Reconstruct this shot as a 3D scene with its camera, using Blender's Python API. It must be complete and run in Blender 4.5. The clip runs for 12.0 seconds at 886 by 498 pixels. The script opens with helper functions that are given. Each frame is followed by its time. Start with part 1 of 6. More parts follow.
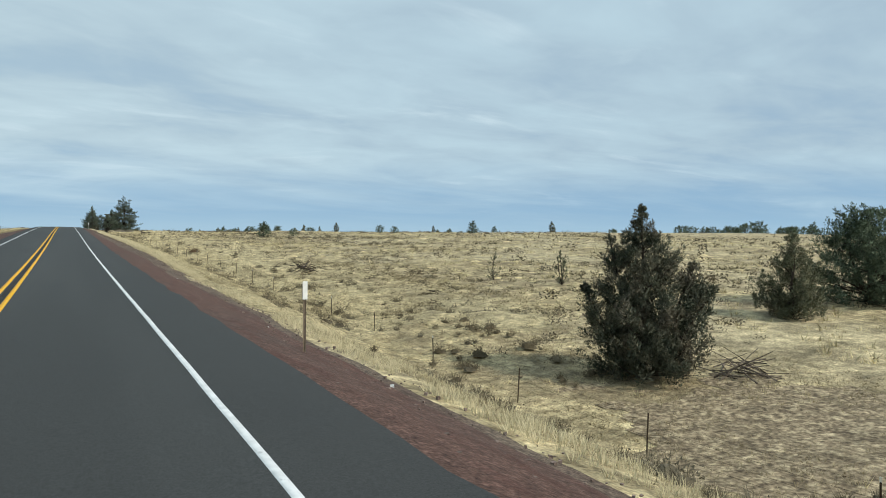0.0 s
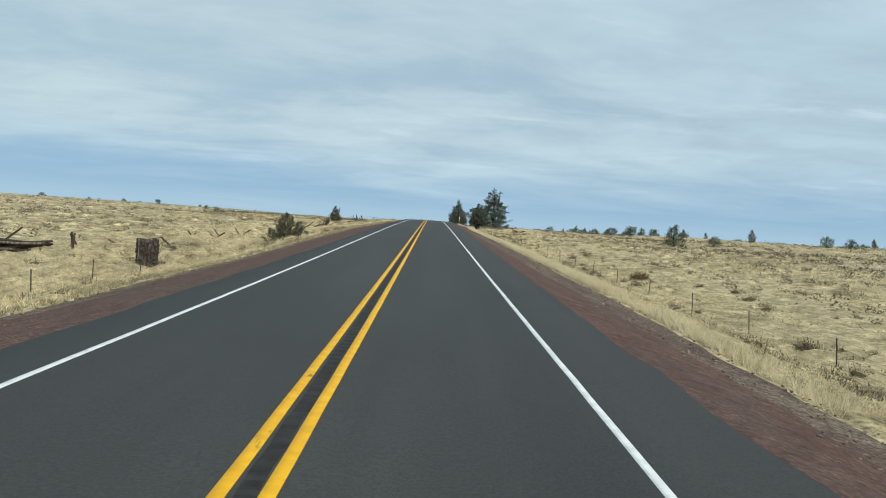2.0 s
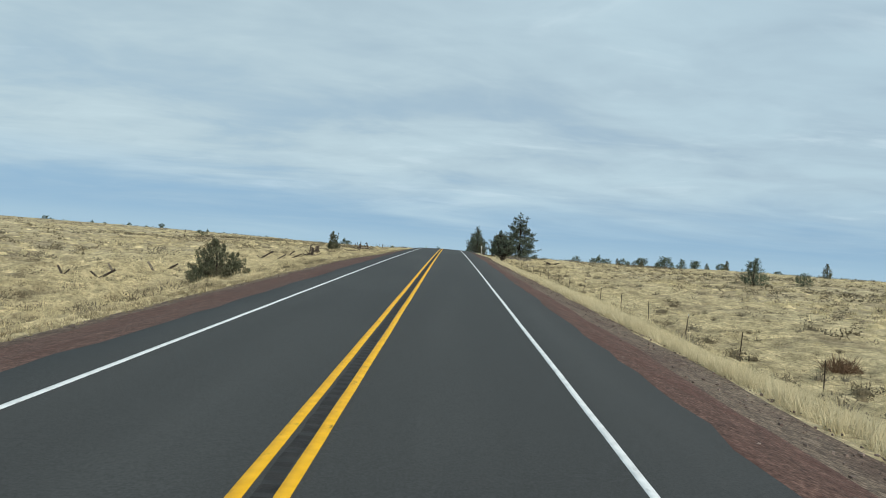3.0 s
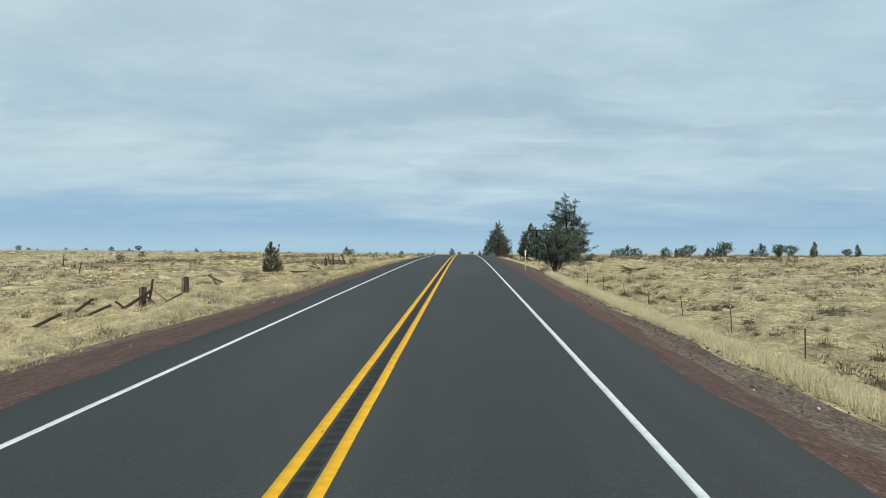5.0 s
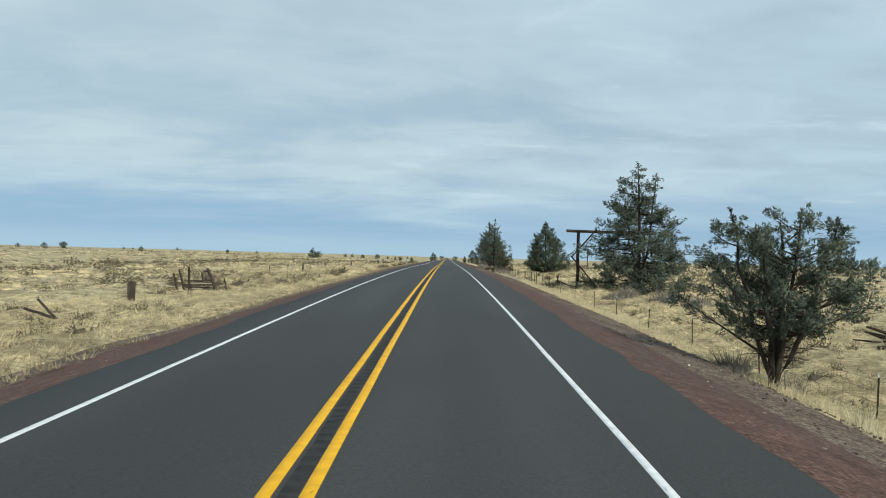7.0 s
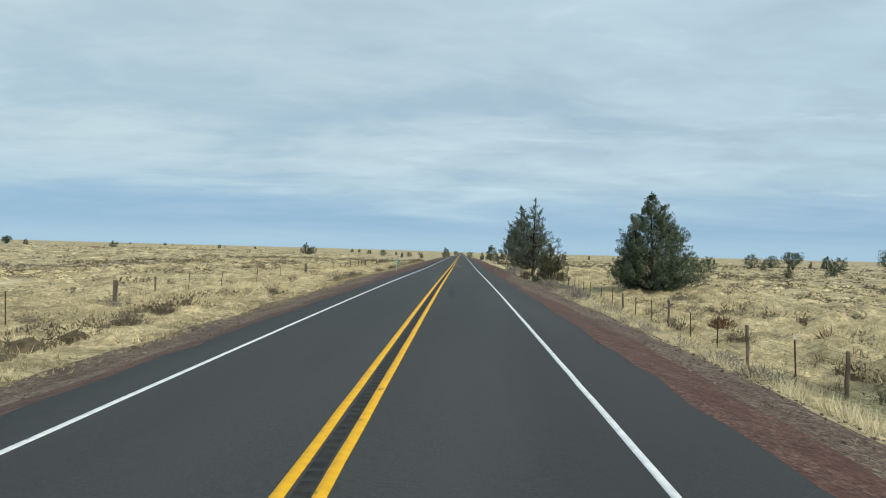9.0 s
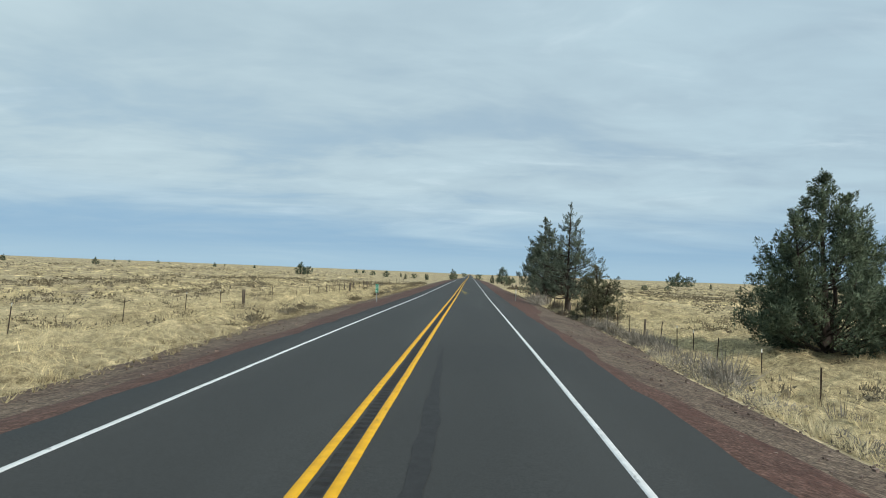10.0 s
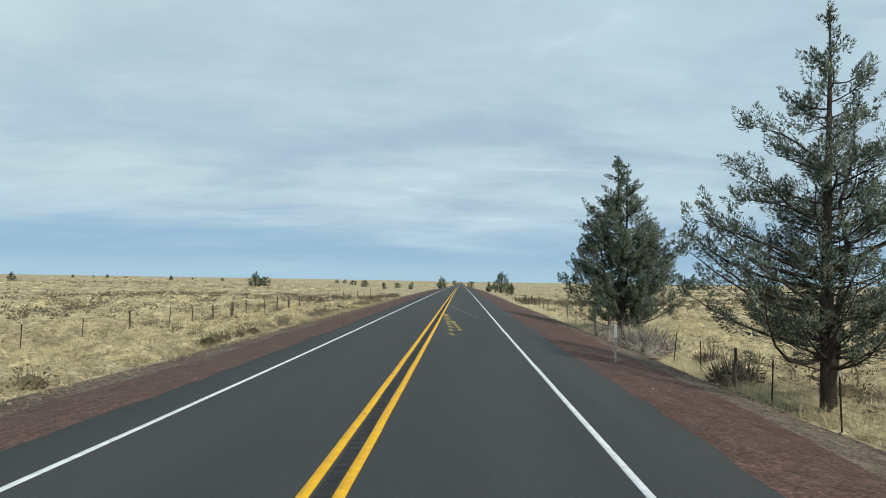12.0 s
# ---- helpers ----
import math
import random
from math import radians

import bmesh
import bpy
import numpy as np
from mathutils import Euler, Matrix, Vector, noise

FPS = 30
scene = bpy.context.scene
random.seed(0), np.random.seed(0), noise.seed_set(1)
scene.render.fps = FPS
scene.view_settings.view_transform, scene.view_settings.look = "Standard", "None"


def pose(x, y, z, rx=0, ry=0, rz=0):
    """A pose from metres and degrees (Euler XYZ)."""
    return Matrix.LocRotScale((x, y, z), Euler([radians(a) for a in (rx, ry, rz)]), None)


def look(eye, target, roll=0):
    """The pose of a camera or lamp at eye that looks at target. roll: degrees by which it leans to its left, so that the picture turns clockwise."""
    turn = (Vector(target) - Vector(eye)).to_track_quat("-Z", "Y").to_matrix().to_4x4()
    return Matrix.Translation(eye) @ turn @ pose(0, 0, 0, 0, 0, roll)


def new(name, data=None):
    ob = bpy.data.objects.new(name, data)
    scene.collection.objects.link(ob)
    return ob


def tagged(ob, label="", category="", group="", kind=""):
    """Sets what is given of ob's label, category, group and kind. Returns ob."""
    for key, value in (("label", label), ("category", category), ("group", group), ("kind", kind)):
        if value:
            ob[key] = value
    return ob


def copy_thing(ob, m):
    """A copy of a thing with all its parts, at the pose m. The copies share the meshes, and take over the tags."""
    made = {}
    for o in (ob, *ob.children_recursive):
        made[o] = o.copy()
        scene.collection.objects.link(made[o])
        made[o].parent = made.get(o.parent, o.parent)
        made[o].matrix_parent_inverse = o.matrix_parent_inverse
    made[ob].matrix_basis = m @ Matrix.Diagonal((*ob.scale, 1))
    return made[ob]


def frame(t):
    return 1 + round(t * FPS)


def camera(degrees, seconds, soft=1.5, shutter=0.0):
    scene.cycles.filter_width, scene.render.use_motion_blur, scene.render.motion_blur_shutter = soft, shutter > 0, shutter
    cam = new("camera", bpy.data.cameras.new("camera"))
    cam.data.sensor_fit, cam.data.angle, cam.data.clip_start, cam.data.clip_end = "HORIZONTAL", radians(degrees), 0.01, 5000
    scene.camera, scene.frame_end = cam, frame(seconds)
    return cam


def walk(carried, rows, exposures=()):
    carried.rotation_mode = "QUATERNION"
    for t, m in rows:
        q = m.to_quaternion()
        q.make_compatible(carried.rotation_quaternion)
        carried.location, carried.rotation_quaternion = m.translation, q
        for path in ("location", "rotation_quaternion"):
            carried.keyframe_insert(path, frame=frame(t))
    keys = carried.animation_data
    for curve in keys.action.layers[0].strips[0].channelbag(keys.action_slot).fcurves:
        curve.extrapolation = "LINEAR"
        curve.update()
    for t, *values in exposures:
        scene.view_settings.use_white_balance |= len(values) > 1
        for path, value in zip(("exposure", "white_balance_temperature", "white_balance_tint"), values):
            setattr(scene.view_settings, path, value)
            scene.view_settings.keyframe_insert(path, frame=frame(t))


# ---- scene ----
cam = camera(65.9, 12.0, soft=0.95)
PATH = [
    (0, pose(1.781, -1.966, 2.293, 89.164, -0.604, -28.890)),
    (0.5, pose(1.450, 11.014, 2.468, 87.535, -0.020, -9.453)),
    (1, pose(1.356, 24.004, 2.581, 83.651, -2.290, -3.019)),
    (1.5, pose(1.353, 37.036, 2.814, 85.950, -3.071, -1.566)),
    (2, pose(1.361, 50.180, 3.115, 88.179, -3.746, -0.905)),
    (2.5, pose(1.409, 63.443, 3.385, 89.007, -4.432, -0.746)),
    (3, pose(1.468, 76.755, 3.725, 90.360, -4.288, 0.509)),
    (5, pose(1.496, 129.947, 5.098, 90.383, -0.135, 1.792)),
    (5.5, pose(1.465, 143.253, 5.432, 90.065, 0.139, 1.623)),
    (6, pose(1.420, 156.626, 5.771, 90.139, -0.672, 1.266)),
    (6.5, pose(1.394, 170.152, 6.094, 90.414, -1.004, 0.656)),
    (7, pose(1.408, 183.796, 6.385, 90.660, -1.400, 0.330)),
    (9, pose(1.467, 238.092, 7.153, 90.179, -1.378, 1.547)),
    (9.5, pose(1.476, 251.543, 7.193, 90.978, -1.782, 2.058)),
    (10, pose(1.541, 264.949, 7.232, 91.980, -2.102, 2.248)),
    (10.5, pose(1.514, 278.375, 7.240, 92.854, -2.298, 2.294)),
    (11, pose(1.552, 291.798, 7.221, 93.116, -2.300, 2.052)),
    (11.5, pose(1.540, 305.236, 7.169, 93.111, -1.744, 1.659)),
    (12, pose(1.478, 318.682, 7.072, 92.683, -0.744, 1.485)),
]
EXPOSURES = [(0, 0.0), (0.5, -0.07), (1.5, 0.05), (2.5, -0.06), (5.0, -0.02), (5.5, -0.06), (7.0, -0.01), (9.0, 0.0), (10.0, -0.05), (10.5, -0.09), (11.0, -0.10), (11.5, -0.10), (12.0, 0.0)]
walk(cam, PATH, EXPOSURES)

# ---- sky and sun ----
SUN_TO = Vector((0.55 * 0.79, -0.835 * 0.79, 0.61))
sun = new("sun", bpy.data.lights.new("sun", "SUN"))
sun.data.energy, sun.data.angle, sun.data.color = 3.0, radians(4.0), (1.0, 0.95, 0.86)
sun.matrix_world = look(SUN_TO * 50, (0, 0, 0))

world = bpy.data.worlds.new("sky")
scene.world = world
world.use_nodes = True
wn, wl = world.node_tree.nodes, world.node_tree.links
back = wn["Background"]


def wnode(kind, **values):
    n = wn.new(kind)
    for k, v in values.items():
        n.inputs[k].default_value = v
    return n


def wmath(op, a, b=0.0, clamp=False):
    n = wn.new("ShaderNodeMath")
    n.operation, n.use_clamp = op, clamp
    for k, v in enumerate((a, b)):
        if isinstance(v, (int, float)):
            n.inputs[k].default_value = v
        else:
            wl.new(v, n.inputs[k])
    return n.outputs[0]


def wmix(fac, a, b):
    n = wn.new("ShaderNodeMix")
    n.data_type = "RGBA"
    for v, socket in ((fac, n.inputs[0]), (a, n.inputs[6]), (b, n.inputs[7])):
        if isinstance(v, (tuple, float, int)):
            socket.default_value = v
        else:
            wl.new(v, socket)
    return n.outputs[2]


def wrange(v, a, b, c=0.0, d=1.0):
    n = wn.new("ShaderNodeMapRange")
    n.interpolation_type = "SMOOTHSTEP"
    wl.new(v, n.inputs[0])
    for k, x in enumerate((a, b, c, d)):
        n.inputs[k + 1].default_value = x
    return n.outputs[0]


air = wn.new("ShaderNodeTexSky")
air.sky_type, air.sun_disc = "NISHITA", False
air.sun_elevation, air.sun_rotation = radians(37.6), math.atan2(0.55, -0.835)
thin = wn.new("ShaderNodeVectorMath")
thin.operation = "MULTIPLY"
wl.new(air.outputs[0], thin.inputs[0])
thin.inputs[1].default_value = (0.085, 0.085, 0.088)
where = wn.new("ShaderNodeTexCoord")
split = wn.new("ShaderNodeSeparateXYZ")
wl.new(where.outputs["Generated"], split.inputs[0])
up = wmath("MAXIMUM", split.outputs[2], 0.0)
flat = wmath("ADD", up, 0.11)
join = wn.new("ShaderNodeCombineXYZ")
wl.new(wmath("DIVIDE", split.outputs[0], flat), join.inputs[0])
wl.new(wmath("DIVIDE", split.outputs[1], flat), join.inputs[1])


def cloud(scale, detail, turn, stretch, distortion=0.0):
    m = wn.new("ShaderNodeMapping")
    m.inputs["Rotation"].default_value = (0, 0, radians(turn))
    m.inputs["Scale"].default_value = stretch
    wl.new(join.outputs[0], m.inputs[0])
    n = wnode("ShaderNodeTexNoise", Scale=scale, Detail=detail, Roughness=0.58, Distortion=distortion)
    wl.new(m.outputs[0], n.inputs[0])
    return n.outputs[0]


broad = cloud(0.30, 3.0, 14, (0.6, 1.1, 1), 0.5)
wisps = cloud(0.62, 5.0, 24, (0.7, 1.15, 1), 0.8)
mottle = cloud(2.0, 4.0, 34, (0.85, 1.1, 1), 0.4)
cover = wmath("ADD", wmath("MULTIPLY", broad, 0.50), wmath("ADD", wmath("MULTIPLY", wisps, 0.28), wmath("MULTIPLY", mottle, 0.22)))
gap_sky = wmix(wrange(up, 0.0, 0.05), (0.405, 0.620, 0.785, 1), (0.262, 0.475, 0.700, 1))
clear = wmix(0.12, gap_sky, thin.outputs[0])
dull = wmix(wrange(split.outputs[0], -0.7, 0.7), (0.450, 0.592, 0.668, 1), (0.375, 0.500, 0.606, 1))
bright = wmix(wrange(split.outputs[0], -0.7, 0.7), (0.610, 0.765, 0.825, 1), (0.510, 0.680, 0.772, 1))
deck = wmix(wrange(cover, 0.38, 0.62), dull, bright)
# thin bright streaks in the deck
streaks = wmath("ADD", wmath("MULTIPLY", cloud(1.3, 6.0, 30, (0.75, 1.5, 1), 1.0), 0.6), wmath("MULTIPLY", wisps, 0.4))
deck = wmix(wrange(streaks, 0.53, 0.68, 0.0, 0.6), deck, (0.640, 0.790, 0.865, 1))
# the cloud deck thins out towards the horizon in long streaks
ragged = wmath("ADD", up, wmath("ADD", wmath("MULTIPLY", wisps, 0.10), wmath("MULTIPLY", broad, 0.10)))
veil = wrange(ragged, 0.105, 0.235, 0.05, 1.0)
holes = wmath("MULTIPLY", wrange(cover, 0.50, 0.40), wrange(up, 0.36, 0.12, 0.0, 0.32))
veil = wmath("MULTIPLY", veil, wmath("SUBTRACT", 1.0, holes))
wl.new(wmix(veil, clear, deck), back.inputs[0])
back.inputs[1].default_value = 1.0


# ---- materials ----
def material(name, cols, scale=4.0, rough=0.9, bump=0.0, bump_scale=20.0, big=None, island=0.0, each=0.0, stretch=(1, 1, 1), metal=0.0, detail=6.0, spec=0.25, lo=0.32, hi=0.68, streak=None, thin=0.0, soft=0.0, mottle=(), relief=0.02):
    m = bpy.data.materials.new(name)
    m.use_nodes = True
    nodes, links = m.node_tree.nodes, m.node_tree.links
    bsdf = nodes["Principled BSDF"]
    bsdf.inputs["Roughness"].default_value, bsdf.inputs["Metallic"].default_value = rough, metal
    bsdf.inputs["Specular IOR Level"].default_value = spec
    tc = nodes.new("ShaderNodeTexCoord")

    def noise_at(s, st=(1, 1, 1), det=6.0):
        mp = nodes.new("ShaderNodeMapping")
        mp.inputs["Scale"].default_value = st
        links.new(tc.outputs["Object"], mp.inputs[0])
        n = nodes.new("ShaderNodeTexNoise")
        n.inputs["Scale"].default_value, n.inputs["Detail"].default_value = s, det
        links.new(mp.outputs[0], n.inputs[0])
        return n.outputs[0]

    ramp = nodes.new("ShaderNodeValToRGB")
    links.new(noise_at(scale, stretch, detail), ramp.inputs[0])
    while len(ramp.color_ramp.elements) < len(cols):
        ramp.color_ramp.elements.new(0.5)
    for k, c in enumerate(cols):
        e = ramp.color_ramp.elements[k]
        e.position, e.color = lo + (hi - lo) * k / (len(cols) - 1), (*c, 1)
    col = ramp.outputs[0]

    def blend(col, fac, other):
        mx = nodes.new("ShaderNodeMix")
        mx.data_type = "RGBA"
        links.new(fac, mx.inputs[0])
        links.new(col, mx.inputs[6])
        mx.inputs[7].default_value = (*other, 1)
        return mx.outputs[2]

    for layer in [x for x in (big, streak) if x]:
        s, st, other, a, b, most = layer
        rg = nodes.new("ShaderNodeMapRange")
        links.new(noise_at(s, st, 4.0), rg.inputs[0])
        for k, v in enumerate((a, b, 0.0, most)):
            rg.inputs[k + 1].default_value = v
        col = blend(col, rg.outputs[0], other)
    for amount, source, socket in ((island, "ShaderNodeNewGeometry", "Random Per Island"), (each, "ShaderNodeObjectInfo", "Random")):
        if amount:
            src = nodes.new(source)
            rg = nodes.new("ShaderNodeMapRange")
            links.new(src.outputs[socket], rg.inputs[0])
            rg.inputs[3].default_value, rg.inputs[4].default_value = 1 - amount, 1 + amount
            hs = nodes.new("ShaderNodeHueSaturation")
            links.new(rg.outputs[0], hs.inputs["Value"])
            links.new(col, hs.inputs["Color"])
            col = hs.outputs[0]
    for s, a, b in mottle:
        rg, hs = nodes.new("ShaderNodeMapRange"), nodes.new("ShaderNodeHueSaturation")
        links.new(noise_at(s, (1, 1, 1), 3.0), rg.inputs[0])
        for k, v in enumerate((0.33, 0.67, a, b)):
            rg.inputs[k + 1].default_value = v
        links.new(rg.outputs[0], hs.inputs["Value"])
        links.new(col, hs.inputs["Color"])
        col = hs.outputs[0]
    links.new(col, bsdf.inputs["Base Color"])
    if bump:
        bp = nodes.new("ShaderNodeBump")
        bp.inputs["Strength"].default_value, bp.inputs["Distance"].default_value = bump, relief
        links.new(noise_at(bump_scale, stretch, 5.0), bp.inputs["Height"])
        links.new(bp.outputs[0], bsdf.inputs["Normal"])
    if soft:
        # blades stand so close that the sward is lit much as level ground is
        geo, mix_up = nodes.new("ShaderNodeNewGeometry"), nodes.new("ShaderNodeVectorMath")
        mix_up.operation = "MULTIPLY_ADD"
        links.new(geo.outputs["Normal"], mix_up.inputs[0])
        mix_up.inputs[1].default_value, mix_up.inputs[2].default_value = (1 - soft, 1 - soft, 1 - soft), (0, 0, soft)
        unit = nodes.new("ShaderNodeVectorMath")
        unit.operation = "NORMALIZE"
        links.new(mix_up.outputs[0], unit.inputs[0])
        links.new(unit.outputs[0], bsdf.inputs["Normal"])
    if thin:
        through_light, both = nodes.new("ShaderNodeBsdfTranslucent"), nodes.new("ShaderNodeMixShader")
        links.new(col, through_light.inputs["Color"])
        both.inputs[0].default_value = thin
        links.new(bsdf.outputs[0], both.inputs[1])
        links.new(through_light.outputs[0], both.inputs[2])
        links.new(both.outputs[0], nodes["Material Output"].inputs["Surface"])
    return m


SOIL = material("dry_field", ((0.245, 0.190, 0.104), (0.445, 0.358, 0.202), (0.61, 0.505, 0.290)), 2.2, 0.95, 1.0, 5.0, detail=9.0, big=(0.16, (1, 0.6, 1), (0.190, 0.145, 0.091), 0.50, 0.64, 0.55), streak=(0.06, (1, 1, 1), (0.50, 0.42, 0.260), 0.46, 0.60, 0.65), mottle=((0.5, 0.62, 1.26), (1.6, 0.70, 1.25), (10.0, 0.65, 1.3)), relief=0.10)
ASPHALT = material("asphalt", ((0.034, 0.0352, 0.0334), (0.046, 0.0472, 0.0450)), 90.0, 0.82, 0.5, 140.0, big=(0.5, (1, 0.05, 1), (0.055, 0.0565, 0.054), 0.46, 0.66, 0.7), streak=(0.25, (1, 0.4, 1), (0.033, 0.0342, 0.0335), 0.52, 0.68, 0.5), spec=0.35, mottle=((30.0, 0.8, 1.25),))
MILLED = material("milled_asphalt", ((0.020, 0.020, 0.020), (0.037, 0.036, 0.035)), 7.0, 0.92, 0.8, 60.0, stretch=(1, 0.6, 1))
MILLED_RIDGE = material("paler_asphalt_ridge", ((0.026, 0.027, 0.027), (0.044, 0.045, 0.045)), 5.0, 0.9, 0.6, 80.0)
WHITE_LINE = material("white_road_paint", ((0.62, 0.63, 0.62), (0.80, 0.81, 0.80)), 5.0, 0.6, 0.3, 120.0, big=(9.0, (1, 0.35, 1), (0.25, 0.25, 0.25), 0.64, 0.74, 0.8))
YELLOW_LINE = material("yellow_road_paint", ((0.72, 0.365, 0.006), (0.88, 0.475, 0.010)), 5.0, 0.6, 0.3, 120.0, big=(8.0, (1, 0.35, 1), (0.16, 0.11, 0.03), 0.65, 0.76, 0.85))
CINDER = material("red_cinder_gravel", ((0.050, 0.029, 0.023), (0.110, 0.060, 0.046), (0.168, 0.102, 0.078)), 16.0, 0.95, 0.6, 28.0, detail=9.0, big=(0.35, (1, 0.25, 1), (0.092, 0.062, 0.050), 0.48, 0.66, 0.7), streak=(1.6, (1, 0.3, 1), (0.086, 0.040, 0.031), 0.5, 0.65, 0.6), mottle=((2.5, 0.8, 1.2), (9.0, 0.72, 1.3)), relief=0.05)
DIRT = material("grey_brown_verge_dirt", ((0.080, 0.058, 0.043), (0.145, 0.108, 0.079), (0.235, 0.182, 0.134)), 11.0, 0.95, 0.6, 22.0, detail=9.0, big=(0.6, (1, 0.35, 1), (0.092, 0.058, 0.045), 0.46, 0.64, 0.7), mottle=((3.0, 0.7, 1.25), (12.0, 0.6, 1.4)), relief=0.06)
BARE = material("bare_brown_soil", ((0.140, 0.104, 0.066), (0.250, 0.194, 0.122), (0.38, 0.308, 0.196)), 3.0, 0.95, 0.7, 8.0, detail=9.0, mottle=((1.2, 0.75, 1.25), (6.0, 0.6, 1.4)), relief=0.08)
STONE = material("loose_stone", ((0.110, 0.078, 0.064), (0.235, 0.180, 0.150)), 12.0, 0.9, island=0.4)
LITTER = material("pale_litter", ((0.6, 0.6, 0.58), (0.75, 0.75, 0.73)), 6.0, 0.6, island=0.3)
STRAW = material("straw_grass", ((0.52, 0.430, 0.240), (0.75, 0.634, 0.370)), 0.5, 0.85, island=0.26, big=(0.14, (1, 0.5, 1), (0.36, 0.292, 0.174), 0.49, 0.63, 0.6), spec=0.1, thin=0.25, soft=0.45, mottle=((0.9, 0.66, 1.22), (3.0, 0.78, 1.16)))
SWARD = material("matted_straw_sward", ((0.255, 0.198, 0.108), (0.500, 0.404, 0.226), (0.68, 0.566, 0.325)), 5.5, 0.95, 1.0, 42.0, detail=10.0, lo=0.30, hi=0.64, big=(0.22, (1, 0.5, 1), (0.270, 0.214, 0.130), 0.52, 0.66, 0.6), streak=(0.07, (1, 0.6, 1), (0.60, 0.508, 0.304), 0.46, 0.60, 0.45), mottle=((0.9, 0.64, 1.26), (2.6, 0.80, 1.14), (26.0, 0.72, 1.25)), relief=0.07)
BRUSH = material("brown_low_brush", ((0.078, 0.062, 0.037), (0.185, 0.150, 0.092)), 1.2, 0.95, island=0.30, spec=0.1, big=(0.25, (1, 1, 1), (0.185, 0.162, 0.118), 0.5, 0.62, 0.7), thin=0.1, soft=0.45, mottle=((6.0, 0.7, 1.25),))
PALE_STRAW = material("pale_roadside_grass", ((0.56, 0.476, 0.290), (0.74, 0.640, 0.410)), 0.8, 0.85, island=0.1, spec=0.1, thin=0.25, soft=0.5)
MATTED = material("short_brown_grass", ((0.19, 0.148, 0.086), (0.38, 0.315, 0.185)), 1.2, 0.95, island=0.35, big=(0.22, (1, 0.6, 1), (0.38, 0.32, 0.19), 0.46, 0.62, 0.7), spec=0.1, thin=0.2, soft=0.4)
SAGE = material("grey_sagebrush", ((0.085, 0.072, 0.054), (0.178, 0.152, 0.116)), 0.7, 0.95, island=0.35, spec=0.1, big=(0.09, (1, 1, 1), (0.125, 0.096, 0.069), 0.45, 0.6, 0.6), thin=0.1)

PALE_SAGE = material("pale_grey_brush", ((0.150, 0.132, 0.106), (0.300, 0.268, 0.218)), 0.9, 0.95, island=0.3, spec=0.1, thin=0.1, soft=0.4, mottle=((2.0, 0.7, 1.25),))
RUSTY_BUSH = material("rust_brown_bush", ((0.10, 0.062, 0.038), (0.18, 0.115, 0.07)), 3.0, 0.95, island=0.3, spec=0.1)
BARK = material("juniper_bark", ((0.028, 0.022, 0.018), (0.078, 0.063, 0.052)), 9.0, 0.95, 0.8, 25.0, stretch=(1, 1, 0.2))
LEAF = material("juniper_green", ((0.052, 0.070, 0.051), (0.196, 0.236, 0.174)), 2.2, 0.75, island=0.4, spec=0.2, big=(0.7, (1, 1, 1), (0.132, 0.150, 0.105), 0.5, 0.68, 0.6), thin=0.12)
LEAF_DARK = material("juniper_dark_green", ((0.038, 0.060, 0.038), (0.158, 0.202, 0.130)), 2.2, 0.75, island=0.4, spec=0.2, big=(0.7, (1, 1, 1), (0.125, 0.148, 0.084), 0.5, 0.68, 0.6), thin=0.1)
LEAF_OLIVE = material("juniper_olive", ((0.068, 0.078, 0.046), (0.205, 0.208, 0.128)), 1.5, 0.78, island=0.4, spec=0.2, big=(0.8, (1, 1, 1), (0.160, 0.130, 0.088), 0.5, 0.68, 0.6), thin=0.12)
LEAF_BROWN = material("juniper_winter_brown", ((0.034, 0.046, 0.032), (0.150, 0.156, 0.108)), 1.4, 0.8, island=0.45, spec=0.15, big=(0.7, (1, 1, 1), (0.155, 0.128, 0.096), 0.47, 0.64, 0.65), thin=0.1)
GREY_WOOD = material("weathered_wood", ((0.055, 0.043, 0.034), (0.125, 0.098, 0.075), (0.22, 0.185, 0.15)), 6.0, 0.92, 0.8, 18.0, stretch=(1, 1, 0.25), each=0.3)
DARK_WOOD = material("dark_old_wood", ((0.030, 0.023, 0.019), (0.080, 0.060, 0.046)), 6.0, 0.92, 0.8, 18.0, stretch=(1, 1, 0.3), each=0.25)
PALE_WOOD = material("bleached_wood", ((0.20, 0.17, 0.13), (0.38, 0.33, 0.26)), 6.0, 0.92, 0.7, 18.0, stretch=(1, 1, 0.25), each=0.2)
RUST_STEEL = material("dark_rusted_steel", ((0.045, 0.033, 0.025), (0.095, 0.068, 0.045)), 12.0, 0.7, 0.3, 60.0, metal=0.5, each=0.25)
POST_TIP = material("white_post_tip", ((0.55, 0.53, 0.46), (0.72, 0.70, 0.62)), 20.0, 0.6)
GALVANISED = material("galvanised_steel", ((0.33, 0.34, 0.34), (0.46, 0.47, 0.47)), 14.0, 0.5, metal=0.6)
RUSTY_POST = material("rust_stained_steel", ((0.15, 0.115, 0.080), (0.27, 0.215, 0.155)), 9.0, 0.7, metal=0.2)
PALE_POST = material("pale_galvanised_steel", ((0.42, 0.41, 0.37), (0.58, 0.57, 0.52)), 9.0, 0.6, metal=0.1)
WHITE_PLASTIC = material("white_reflector", ((0.74, 0.73, 0.68), (0.86, 0.85, 0.80)), 8.0, 0.45)
